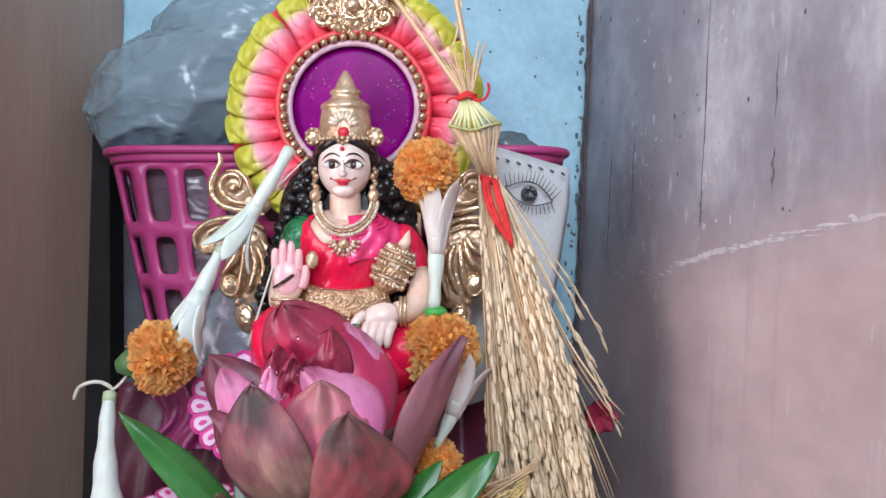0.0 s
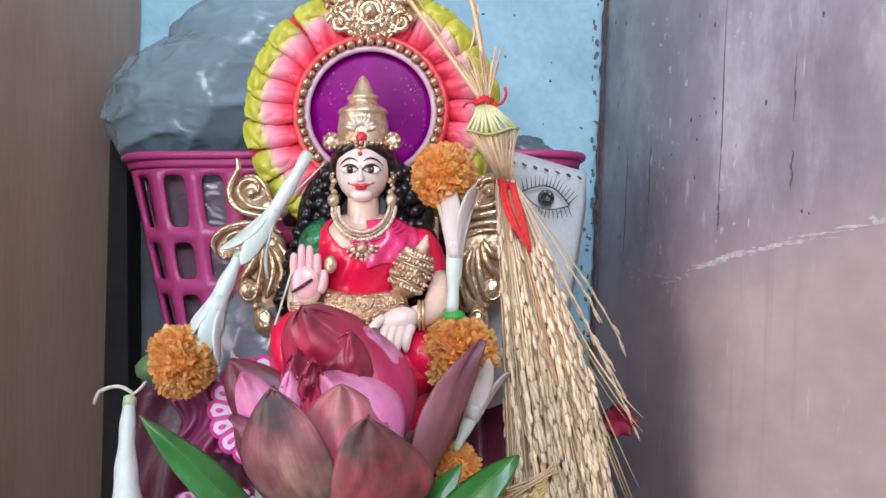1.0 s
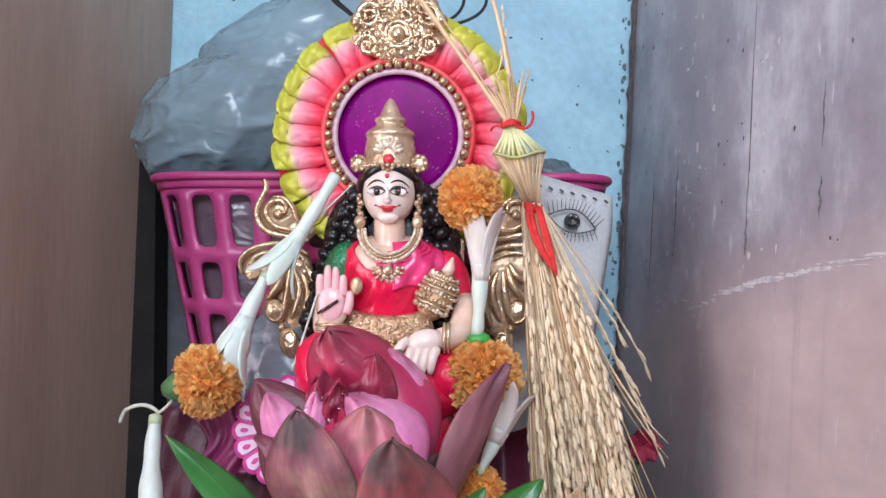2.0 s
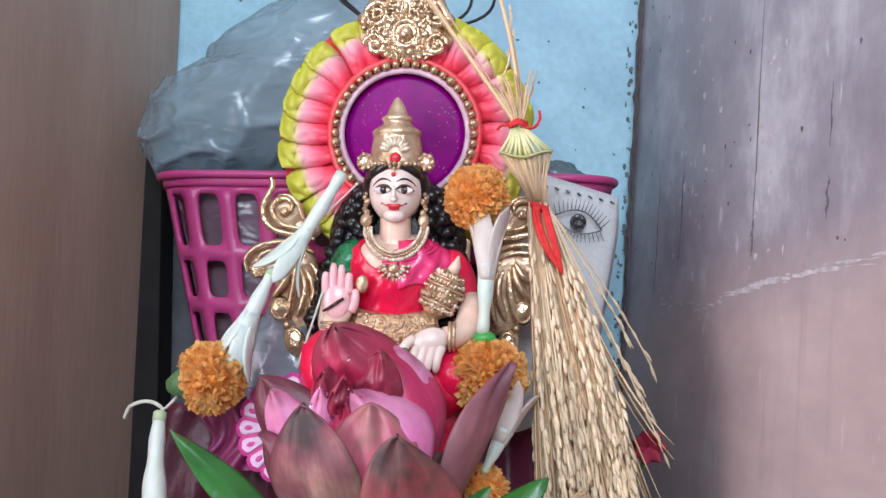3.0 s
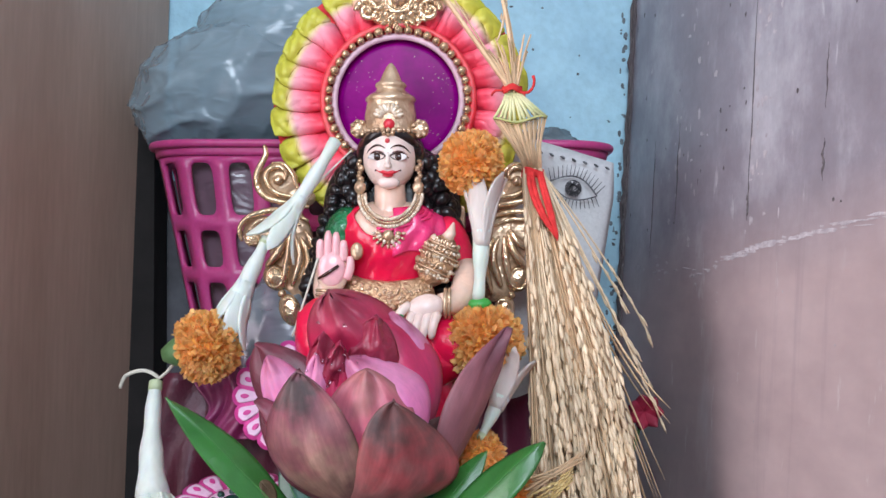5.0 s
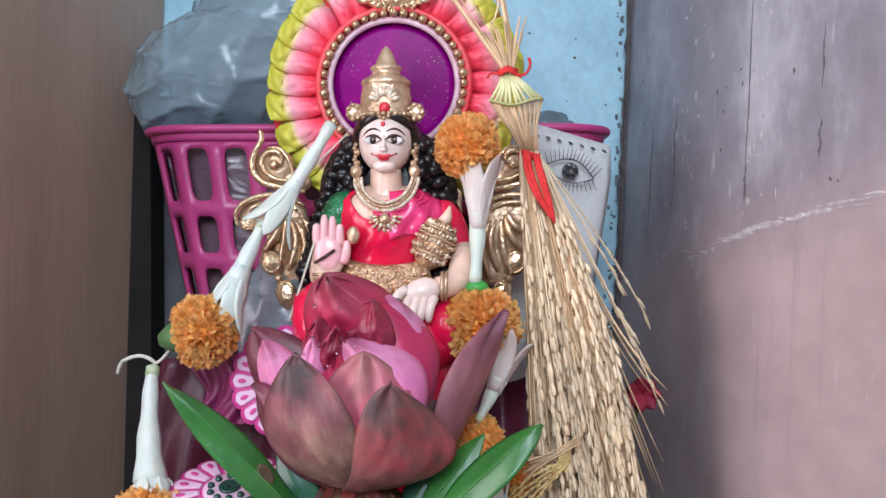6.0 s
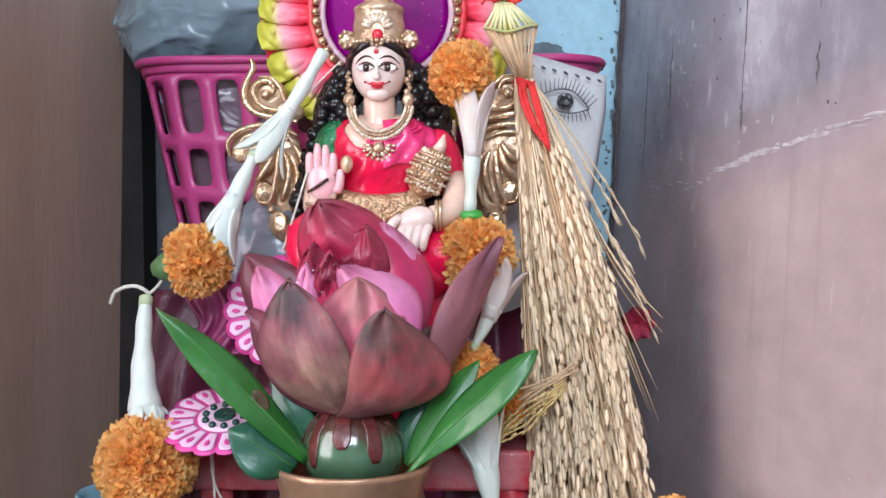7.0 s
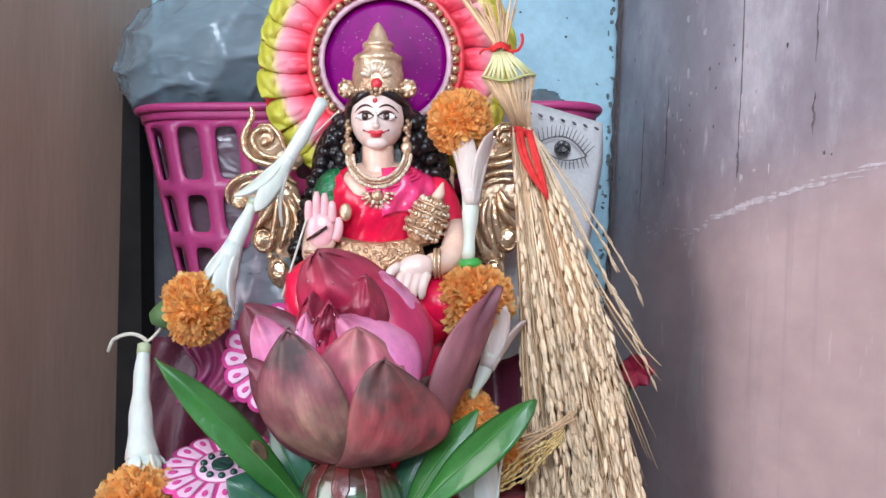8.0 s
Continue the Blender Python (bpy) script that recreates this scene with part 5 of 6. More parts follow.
ink([ep(-0.019 + 0.038 * t, 0.0095 * math.sin(math.pi * t)) for t in (i / 12 for i in range(13))], 0.0006)
ink([ep(-0.019 + 0.038 * t, -0.0080 * math.sin(math.pi * t)) for t in (i / 12 for i in range(13))], 0.0005)
for r in (0.0060,):
    ink([ep(r * math.cos(a), r * math.sin(a) + 0.0005) for a in (2 * math.pi * i / 18 for i in range(19))], 0.0004)
rs = random.Random(9)
for i in range(44):
    a = rs.uniform(0, 6.28)
    ink([ep(0.0060 * math.cos(a), 0.0060 * math.sin(a)), ep(0.0055 * math.cos(a + rs.uniform(1.5, 3)), 0.0055 * math.sin(a + 2.2))], 0.00035)
for i in range(15):
    t = (i + 0.5) / 15
    x, z = -0.019 + 0.038 * t, 0.0095 * math.sin(math.pi * t)
    ink([ep(x, z), ep(x + (t - 0.5) * 0.010, z + 0.0085)], [0.0004, 0.0002])
    z = -0.0080 * math.sin(math.pi * t)
    ink([ep(x, z), ep(x + (t - 0.5) * 0.011, z - 0.0065)], [0.0004, 0.0002])
part("eye_drawing", bm, INK, tote, "black eye drawing")
bm = bmesh.new()
for i in range(9):
    t = i / 8
    x, z = 0.024 + 0.068 * t, 0.3840 - 0.0165 * t
    ball(bm, (x, ey - 0.0105, z), (0.0022, 0.0008, 0.0010), 8, 6, rot=Matrix.Rotation(0.6, 3, "Y"))
part("leaf_border", bm, INK, tote, "black printed leaf border")
bm = bmesh.new()
ball(bm, (0.058, 0.930, 0.397), (0.028, 0.016, 0.0085), 48, 28, 0, Matrix.Rotation(0.25, 3, "Y"), crumple(0.007, 6, 34))
tagged(part("dark_polythene", bm, poly_mat("dark_polythene_film", (0.15, 0.19, 0.21), 0.3, 0.35)), "crumpled grey polythene scrap on the basket rim", "bag")

# ---- maroon cloth round the idol ----
MAROON = mat("maroon_satin", (0.065, 0.010, 0.022), (0.12, 0.018, 0.04), 30, 0.4, 0, 0.3, 260, contrast=0.8)
PINKC = mat("magenta_satin", (0.30, 0.035, 0.14), (0.18, 0.02, 0.07), 30, 0.4, 0, 0.3, 260)


def drape(name, x0, x1, z0, z1, y, m, label, seed, fall=0.03, amp=0.006):
    b = bmesh.new()

    def f(u, v):
        x, z = x0 + (x1 - x0) * u, z0 + (z1 - z0) * v
        wv = amp * math.sin(u * 9 + seed + v * 2.5) + amp * 0.5 * math.sin(u * 21 + seed * 2 - v * 5)
        top = 0.010 * math.sin(u * 6 + seed) * v
        return V(x + 0.006 * math.sin(v * 6 + seed), y + wv - fall * (1 - v), z + top)
    sheet(b, f, 40, 30, 0.0015)
    return tagged(part(name, b, m), label, "cloth")


drape("draped_cloth", -0.236, -0.130, 0.0, 0.205, 0.778, MAROON, "dark maroon satin cloth draped beside the red stool", 1)
drape("draped_cloth", -0.02, 0.075, 0.0, 0.205, 0.782, MAROON, "dark maroon satin cloth hanging behind the straw bundle", 3)
drape("folded_scarf", -0.200, -0.158, 0.172, 0.222, 0.756, PINKC, "magenta satin scarf lying over the maroon cloth", 5, 0.012, 0.004)

# ---- scalloped paper ornaments ----
P_PINK = mat("magenta_card", (0.66, 0.06, 0.30), (0.60, 0.05, 0.26), 40, 0.5, 0, 0.1)
P_PALE = mat("pale_pink_card", (0.80, 0.55, 0.70), (0.76, 0.48, 0.64), 40, 0.55, 0, 0.1)
P_GREEN = mat("dark_green_sequin", (0.01, 0.06, 0.045), None, 40, 0.25, 0, 0.1)


def ornament(c, rad, tiltx, turnz, spin):
    m = Matrix.Rotation(radians(turnz), 3, "Z") @ Matrix.Rotation(radians(tiltx), 3, "X") @ Matrix.Rotation(radians(spin), 3, "Y")
    c = Vector(c)
    top = thing("paper_ornament", c, "scalloped round magenta and white card ornament", "ornament", "scalloped card ornaments")
    lobes = 16

    def pt(r, a, d):
        return c + m @ V(r * math.cos(a), -d, r * math.sin(a))

    def slab(b, rf, d0, d1, r0=0.0, n=160, a0=0.0, a1=2 * math.pi):
        sheet(b, lambda u, v: pt(r0 + (rf(a0 + (a1 - a0) * u) - r0) * v, a0 + (a1 - a0) * u, (d0 + d1) / 2), n, 4, d1 - d0)
    b = bmesh.new()
    slab(b, lambda a: rad * (0.91 + 0.09 * abs(math.cos(a * lobes / 2)) ** 0.6), 0.0, 0.0012, 0.002)
    part("backing", b, P_PINK, top)
    for k in range(lobes):
        a = 2 * math.pi * k / lobes
        b = bmesh.new()

        def lobe(u, v, a=a):
            r = rad * (0.47 + 0.465 * u)
            w = (math.pi / lobes) * 0.86 * (0.70 + 0.30 * u) * (max(0.0, 1 - max(0, (u - 0.7) / 0.3) ** 2)) ** 0.5
            return pt(r, a + (v - 0.5) * 2 * w, 0.0020)
        sheet(b, lobe, 10, 6, 0.0010)
        lo = part("lobe", b, P_PALE, top)
        b = bmesh.new()

        def hole(u, v, a=a):
            r = rad * (0.68 + 0.15 * u)
            w = 0.055 * math.sin(math.pi * (0.05 + 0.9 * u)) ** 0.7
            return pt(r, a + (v - 0.5) * 2 * w, 0.0029)
        sheet(b, hole, 6, 4, 0.0006)
        part("eyelet", b, P_PINK, lo)
    b = bmesh.new()
    slab(b, lambda a: rad * 0.42, 0.0012, 0.0026, 0.001, 48)
    part("centre_card", b, P_PALE, top)
    for k in range(10):
        a = 2 * math.pi * k / 10
        b = bmesh.new()
        ball(b, pt(rad * 0.305, a, 0.0030), rad * 0.062, 10, 6)
        part("sequin", b, P_GREEN, top)
    b = bmesh.new()
    slab(b, lambda a: rad * 0.17, 0.0028, 0.0044, 0.001, 32)
    part("centre_sequin", b, P_GREEN, top)
    return top


ornament((-0.163, 0.690, 0.1380), 0.0410, -68, -4, 5)
ornament((-0.1365, 0.738, 0.2025), 0.0385, -8, -4, 0)

# ---- leaves round the pot ----
LEAF = mat("fresh_leaf_green", (0.035, 0.17, 0.030), (0.022, 0.12, 0.022), 30, 0.32, 0, 0.2, 160, sss=0.1, coat=0.15)
LEAF2 = mat("deep_leaf_green", (0.022, 0.105, 0.050), (0.015, 0.08, 0.05), 30, 0.35, 0, 0.2, 160, coat=0.15)
VEIN = mat("leaf_vein", (0.055, 0.20, 0.045), None, 40, 0.4, 0, 0.1)
DRY = mat("dried_leaf", (0.085, 0.055, 0.030), (0.16, 0.11, 0.06), 120, 0.6, 0, 0.4)
sprig = thing("leaf_sprig", (-0.079, 0.672, 0.10), "ring of fresh green leaves standing in the pot rim", "leaves")


def leaf(base, tip, width, bow, face, m, fold=0.35, wave=0.0, peak=0.5, dry=None):
    base, tip, face = Vector(base), Vector(tip), Vector(face).normalized()
    axis = (tip - base).normalized()
    side = axis.cross(face).normalized()
    out = side.cross(axis).normalized()

    def f(u, v):
        s = (v - 0.5) * 2
        e = math.log(0.5) / math.log(peak)
        w = 0.5 * width * max(0.0, math.sin(math.pi * (0.03 + 0.97 * u) ** e)) ** 0.85 + 0.0012 * (1 - u)
        return base.lerp(tip, u) + out * (bow * math.sin(math.pi * u) + wave * math.sin(u * 9 + 2 * s) - fold * abs(s) * w * -1) + side * (s * w)
    b = bmesh.new()
    sheet(b, f, 26, 10, 0.0007)
    lf = part("leaf", b, m, sprig)
    b = bmesh.new()
    tube(b, [f(i / 14, 0.5) + out * 0.0004 for i in range(15)], [0.0007 - 0.0005 * i / 14 for i in range(15)], 6)
    part("vein", b, VEIN, lf, "paler midrib")
    if dry:
        u0, v0, ru, rv = dry
        b = bmesh.new()
        sheet(b, lambda r, a: f(u0 + ru * r * math.cos(6.2832 * a), v0 + rv * r * math.sin(6.2832 * a)) + out * 0.0006, 4, 20, 0.0003)
        part("dry_spot", b, DRY, lf, "brown dried spot")


leaf((-0.104, 0.652, 0.120), (-0.1895, 0.630, 0.2150), 0.0225, 0.008, (0.35, -1, 0.6), LEAF, -0.30, 0.0015, 0.52, (0.37, 0.68, 0.055, 0.22))
leaf((-0.112, 0.650, 0.116), (-0.1500, 0.640, 0.1420), 0.0340, 0.006, (0.1, -1, 0.5), LEAF2, -0.2, 0.001)
leaf((-0.100, 0.664, 0.118), (-0.1280, 0.668, 0.1720), 0.0220, 0.006, (-0.2, -1, 0.2), LEAF2, -0.2)
leaf((-0.092, 0.668, 0.118), (-0.1130, 0.676, 0.1600), 0.0200, 0.004, (-0.1, -1, 0.2), LEAF, -0.2)
leaf((-0.044, 0.648, 0.114), (0.0340, 0.652, 0.1875), 0.0270, 0.004, (-0.5, -1, 0.7), LEAF, -0.22, 0.0012, 0.64)
leaf((-0.046, 0.662, 0.116), (0.0000, 0.672, 0.1790), 0.0200, 0.004, (-0.4, -1, 0.4), LEAF, -0.2, 0.0, 0.55)
leaf((-0.052, 0.668, 0.118), (-0.0300, 0.680, 0.1640), 0.0180, 0.003, (-0.2, -1, 0.2), LEAF2, -0.2)

# ---- garlands of tuberose and marigold ----
TUBE_W = mat("tuberose_white", (0.66, 0.70, 0.66), (0.60, 0.66, 0.57), 30, 0.45, 0, 0.15, 200, (1, 1, 0.3), sss=0.25)
TUBE_B = mat("tuberose_beige_petal", (0.52, 0.42, 0.38), (0.60, 0.53, 0.48), 50, 0.5, 0, 0.15, 200, (1, 1, 0.3), sss=0.2)
TUBE_G = mat("tuberose_green_end", (0.44, 0.52, 0.30), (0.56, 0.60, 0.42), 60, 0.5, 0, 0.1)
MARI = mat("marigold_orange", (0.95, 0.46, 0.12), (0.95, 0.60, 0.24), 70, 0.55, 0, 0.2, 300, sss=0.5, contrast=0.8)
MARI_D = mat("marigold_core", (0.95, 0.42, 0.06), None, 90, 0.7, 0, 0.2)
by_island(MARI, 0.84, 1.16)
see_through(MARI, 0.40)
CALYX = mat("calyx_green", (0.055, 0.13, 0.045), (0.085, 0.17, 0.06), 60, 0.5, 0, 0.2)
STRING = mat("cotton_thread", (0.72, 0.68, 0.58), None, 200, 0.9, 0, 0.3)


def marigold(parent, c, r, face=(0, -1, 0.2), seed=0, squash=0.85, count=1500, stalk=1.0):
    """A pompon of ruffled florets round a dark core."""
    c = Vector(c)
    face = Vector(face).normalized()
    q = face.to_track_quat("Z", "Y").to_matrix()
    rn = random.Random(seed)
    b = bmesh.new()
    ball(b, c, (r * 0.86, r * 0.86, r * 0.86 * squash), 16, 10, 1, q)
    for k in range(count):
        z = 1 - 1.75 * (k + 0.5) / count
        a = k * 2.39996 + rn.uniform(-0.15, 0.15)
        rr = math.sqrt(max(0, 1 - z * z))
        d = V(rr * math.cos(a), rr * math.sin(a), z * squash)
        n = d.normalized()
        t2 = n.cross(V(rn.uniform(-1, 1), rn.uniform(-1, 1), rn.uniform(-1, 1))).normalized()
        lean = rn.uniform(0.15, 0.9)
        ax = (n + t2 * lean).normalized()
        t1 = ax.cross(n if lean > 0.05 else t2).normalized()
        t2 = t1.cross(ax)
        ln, w = r * rn.uniform(0.15, 0.30), r * rn.uniform(0.07, 0.12)
        root = d * (r * (0.80 + 0.10 * noise.noise(d * 2.2 + V(seed, 0, 0))))
        cols = []
        for i, (f, ww) in enumerate(((0.0, 0.45), (0.6, 1.0), (1.0, 0.8))):
            mid = root + ax * (ln * f) + t2 * (0.18 * ln * f * f)
            row = []
            for jj in (-1, 0, 1):
                ruff = (0.05 * r * rn.uniform(-1, 1) if i == 2 else 0.0)
                row.append(b.verts.new(c + q @ (mid + t1 * (w * ww * jj) + t2 * (0.5 * w * (1 - abs(jj)) * ww) + ax * (ruff + (0.25 * w if i == 2 and jj == 0 else 0)))))
            cols.append(row)
        for i in (0, 1):
            for jj in (0, 1):
                b.faces.new((cols[i][jj], cols[i][jj + 1], cols[i + 1][jj + 1], cols[i + 1][jj]))
    fl = part("marigold", b, [MARI, MARI_D], parent, "ruffled orange marigold")
    b = bmesh.new()
    ax = q @ V(0, 0, -1)
    tube(b, [c + ax * (r * k * stalk) for k in (0.45, 0.75, 1.0, 1.25)], [r * 0.45, r * 0.48, r * 0.36, r * 0.18], 14)
    part("calyx", b, CALYX, fl, "green calyx")
    return fl


def tuberose(parent, narrow, wide, r0, r1, bow=(0, 0, 0), splay=0.7, seed=0, petals=5, plen=0.28, tint=None):
    """A white trumpet bud: a slim curved tube that opens into pointed petals."""
    a, c = Vector(narrow), Vector(wide)
    m = a.lerp(c, 0.5) + Vector(bow)
    axis_pts = bez(a, m, c, 16)
    cut = int(16 * (1 - plen))
    rn = random.Random(seed)
    b = bmesh.new()
    body_pts = axis_pts[:cut + 1]
    rad = [r0 * (0.85 + 0.10 * math.sin(i * 1.3 + seed)) + (r1 - r0 * 0.85) * (i / cut) ** 1.6 for i in range(cut + 1)]
    tube(b, body_pts + [axis_pts[cut].lerp(axis_pts[cut + 1], 0.6)], rad + [r1 * 0.55], 14)
    tb = part("tuberose", b, TUBE_W, parent, "white tuberose bud")
    end, d = axis_pts[cut], (axis_pts[-1] - axis_pts[cut])
    ln, d = d.length, d.normalized()
    s1 = d.cross(V(0, 1, 0.1)).normalized()
    s2 = d.cross(s1)
    for k in range(petals):
        ang = 2 * math.pi * (k + rn.uniform(-0.2, 0.2)) / petals
        o = s1 * math.cos(ang) + s2 * math.sin(ang)
        t = d.cross(o)
        sp = splay * rn.uniform(0.6, 1.25)

        def f(u, v, o=o, t=t, sp=sp):
            s = (v - 0.5) * 2
            w = r1 * (0.40 + 0.60 * min(1, u * 2.4)) * (0.86 + 0.16 * math.sin(math.pi * u)) * (1 - u ** 6) ** 0.6 + 0.0003
            return end - d * (0.30 * ln) + d * (ln * u * 1.35) + o * (r1 * (0.66 + 0.34 * min(1, u * 2.2) - 0.06 * u) + sp * ln * u ** 2.4 * 0.6 - 0.35 * s * s * w * (1 - 0.5 * u)) + t * (s * w)
        b = bmesh.new()
        sheet(b, f, 10, 8, 0.0016)
        part("petal", b, tint or TUBE_W, tb)
    b = bmesh.new()
    st = (axis_pts[0] - axis_pts[1]).normalized()
    tube(b, [axis_pts[0] + st * 0.001, axis_pts[0], axis_pts[1]], [r0 * 0.55, r0 * 0.88, r0 * 0.93], 12)
    part("stem_end", b, TUBE_G, tb, "pale green stem end")
    return tb


def string(parent, pts, r=0.0006):
    b = bmesh.new()
    tube(b, pts, r, 6)
    return part("thread", b, STRING, parent, "white cotton thread")


gl = thing("flower_garland", (-0.19, 0.725, 0.10), "white tuberose and orange marigold garland hung down from the halo", "garland", "flower garlands")
tuberose(gl, (-0.1050, 0.742, 0.3790), (-0.1500, 0.736, 0.3060), 0.0048, 0.0058, (0.002, -0.004, -0.002), 0.75, 1, 5, 0.36)
tuberose(gl, (-0.1500, 0.733, 0.3110), (-0.1770, 0.716, 0.2430), 0.0046, 0.0078, (-0.001, -0.003, 0.0), 0.45, 2, 5, 0.42)
marigold(gl, (-0.1870, 0.714, 0.2385), 0.0228, (0.94, 0.05, 0.20), 3, 0.95, 1500, 1.02)
tuberose(gl, (-0.2225, 0.722, 0.2140), (-0.2130, 0.690, 0.1290), 0.0052, 0.0108, (-0.0045, -0.003, -0.004), 0.22, 4, 5, 0.16)
marigold(gl, (-0.2125, 0.682, 0.1110), 0.0295, (0.1, -0.95, 0.35), 5, 0.85, 2000)
string(gl, bez((-0.2205, 0.724, 0.2150), (-0.229, 0.722, 0.226), (-0.2450, 0.727, 0.2170), 8) + bez((-0.2455, 0.727, 0.216), (-0.2478, 0.728, 0.213), (-0.2490, 0.729, 0.2085), 4), 0.0014)
string(gl, bez((-0.2215, 0.722, 0.2155), (-0.2150, 0.720, 0.2190), (-0.2080, 0.716, 0.2280), 8), 0.0011)
string(gl, bez((-0.094, 0.742, 0.3720), (-0.115, 0.740, 0.352), (-0.150, 0.735, 0.313), 8), 0.0006)
string(gl, bez((-0.1160, 0.738, 0.2980), (-0.122, 0.736, 0.278), (-0.1330, 0.736, 0.2440), 8), 0.0008)
gr = thing("flower_garland", (0.005, 0.735, 0.08), "white tuberose and orange marigold garland hung beside the straw", "garland", "flower garlands")
marigold(gr, (-0.0115, 0.742, 0.3640), 0.0212, (-0.25, -0.9, 0.35), 6)
tuberose(gr, (-0.0062, 0.730, 0.2700), (-0.0045, 0.742, 0.3530), 0.0046, 0.0068, (0.002, -0.004, 0.0), 0.62, 7, 5, 0.42, TUBE_B)
b = bmesh.new()
ball(b, (-0.0050, 0.731, 0.2672), (0.0080, 0.0070, 0.0050), 16, 10)
part("calyx", b, mat("bright_green_calyx", (0.05, 0.36, 0.06), None, 40, 0.4), gr, "bright green calyx")
marigold(gr, (-0.0020, 0.735, 0.2420), 0.0252, (-0.1, -0.9, -0.4), 8, 0.8)
tuberose(gr, (-0.0045, 0.716, 0.1790), (0.0190, 0.736, 0.2320), 0.0032, 0.0070, (0.003, 0.0, 0.0), 0.5, 9, 4, 0.45, TUBE_B)
marigold(gr, (-0.0050, 0.722, 0.1660), 0.0170, (-0.3, -0.8, 0.6), 10, 0.9, 900)
marigold(gr, (0.0085, 0.718, 0.1440), 0.0210, (0.3, -0.9, 0.2), 11, 0.9, 1000)
tuberose(gr, (0.0100, 0.690, 0.0650), (-0.0060, 0.698, 0.1430), 0.0052, 0.0098, (0.003, -0.004, 0.004), 0.75, 12, 5, 0.40)
gb = thing("flower_garland", (0.118, 0.69, 0.0), "end of a marigold garland lying by the straw", "garland", "flower garlands")
marigold(gb, (0.1195, 0.684, 0.0670), 0.0220, (0, -0.7, 0.7), 13)
tuberose(gb, (0.115, 0.680, 0.003), (0.118, 0.684, 0.058), 0.0050, 0.0085, (0, 0, 0), 0.5, 14, 5, 0.3)
cup = thing("plastic_cup", (-0.232, 0.70, 0.0), "small pale blue plastic cup under the marigold", "cup")
b = bmesh.new()
lathe(b, (-0.236, 0.704, 0.0), [(0.020, 0), (0.021, 0.002), (0.027, 0.084), (0.0285, 0.086), (0.0275, 0.088), (0.0255, 0.084), (0.019, 0.006), (0.0005, 0.005)], 28)
part("body", b, mat("pale_blue_plastic", (0.22, 0.42, 0.50), None, 20, 0.35, 0, 0.05), cup)
hook = thing("hanging_thread", (-0.175, 0.715, 0.0), "loose white cotton threads hanging before the stool", "thread")
string(hook, bez((-0.1760, 0.705, 0.118), (-0.178, 0.703, 0.085), (-0.1600, 0.705, 0.0735), 8) + bez((-0.159, 0.705, 0.0725), (-0.150, 0.700, 0.050), (-0.152, 0.700, 0.001), 8)[1:], 0.0008)
string(hook, bez((-0.1760, 0.706, 0.118), (-0.172, 0.703, 0.07), (-0.1740, 0.705, 0.001), 8), 0.0008)

# ---- paddy straw bundle ----
STRAW = mat("dry_straw", (0.72, 0.50, 0.30), (0.56, 0.37, 0.21), 80, 0.5, 0, 0.2, 400, contrast=0.8, piece=0.22)
STRAW_G = mat("half_green_straw", (0.58, 0.52, 0.22), (0.36, 0.42, 0.14), 60, 0.5, 0, 0.2, 400, contrast=0.8)
STRAW_P = mat("pale_straw", (0.74, 0.68, 0.40), (0.60, 0.62, 0.30), 60, 0.45, 0, 0.2, 400)
GRAIN = mat("paddy_grain", (0.85, 0.68, 0.47), (0.74, 0.54, 0.34), 140, 0.45, 0, 0.25, 500, contrast=0.9, piece=0.14)
by_island(GRAIN, 0.80, 1.12)
THREAD_R = mat("red_cotton_thread", (0.68, 0.03, 0.03), (0.55, 0.02, 0.02), 200, 0.8, 0, 0.5, 500)

straw = thing("straw_bundle", (0.075, 0.75, 0.0), "tied bundle of dry golden paddy ears with red thread", "straw bundle")
K = V(0.0316, 0.762, 0.358)
rnd = random.Random(21)


def grain(b, p, d, ln, r):
    d = d.normalized()
    s = d.cross(V(0, 1, 0.01)).normalized()
    t = d.cross(s)
    rings = []
    for f, w in ((0.12, 0.50), (0.45, 1.0), (0.78, 0.60)):
        rings.append([b.verts.new(p + d * (ln * f) + (s * math.cos(2 * math.pi * k / 5) + t * math.sin(2 * math.pi * k / 5)) * (r * w)) for k in range(5)])
    a, e = b.verts.new(p), b.verts.new(p + d * ln)
    for k in range(5):
        j = (k + 1) % 5
        b.faces.new((a, rings[0][j], rings[0][k]))
        b.faces.new((e, rings[2][k], rings[2][j]))
        for q0, q1 in zip(rings, rings[1:]):
            b.faces.new((q0[k], q0[j], q1[j], q1[k]))


def ear(pts, first, step, ln=0.0120, r=0.00168, stalk=0.0007, loose=0.0019, name="ear", m=GRAIN, parent=straw):
    """One panicle: a thin stalk whose outer part carries overlapping grains."""
    b = bmesh.new()
    tube(b, pts, stalk, 5)
    total = sum((q - p).length for p, q in zip(pts, pts[1:]))
    d = first * total
    while d < total:
        acc = 0
        for p, q in zip(pts, pts[1:]):
            L = (q - p).length
            if acc + L >= d:
                at, dv = p.lerp(q, (d - acc) / L), (q - p).normalized()
                break
            acc += L
        side = V(rnd.uniform(-1, 1), rnd.uniform(-1, 0.6), rnd.uniform(-0.4, 0.4))
        grain(b, at + side * loose, dv + side * rnd.uniform(0.03, 0.16), ln * rnd.uniform(0.8, 1.2), r * rnd.uniform(0.85, 1.2))
        d += step * rnd.uniform(0.6, 1.4)
    return part(name, b, m, parent)


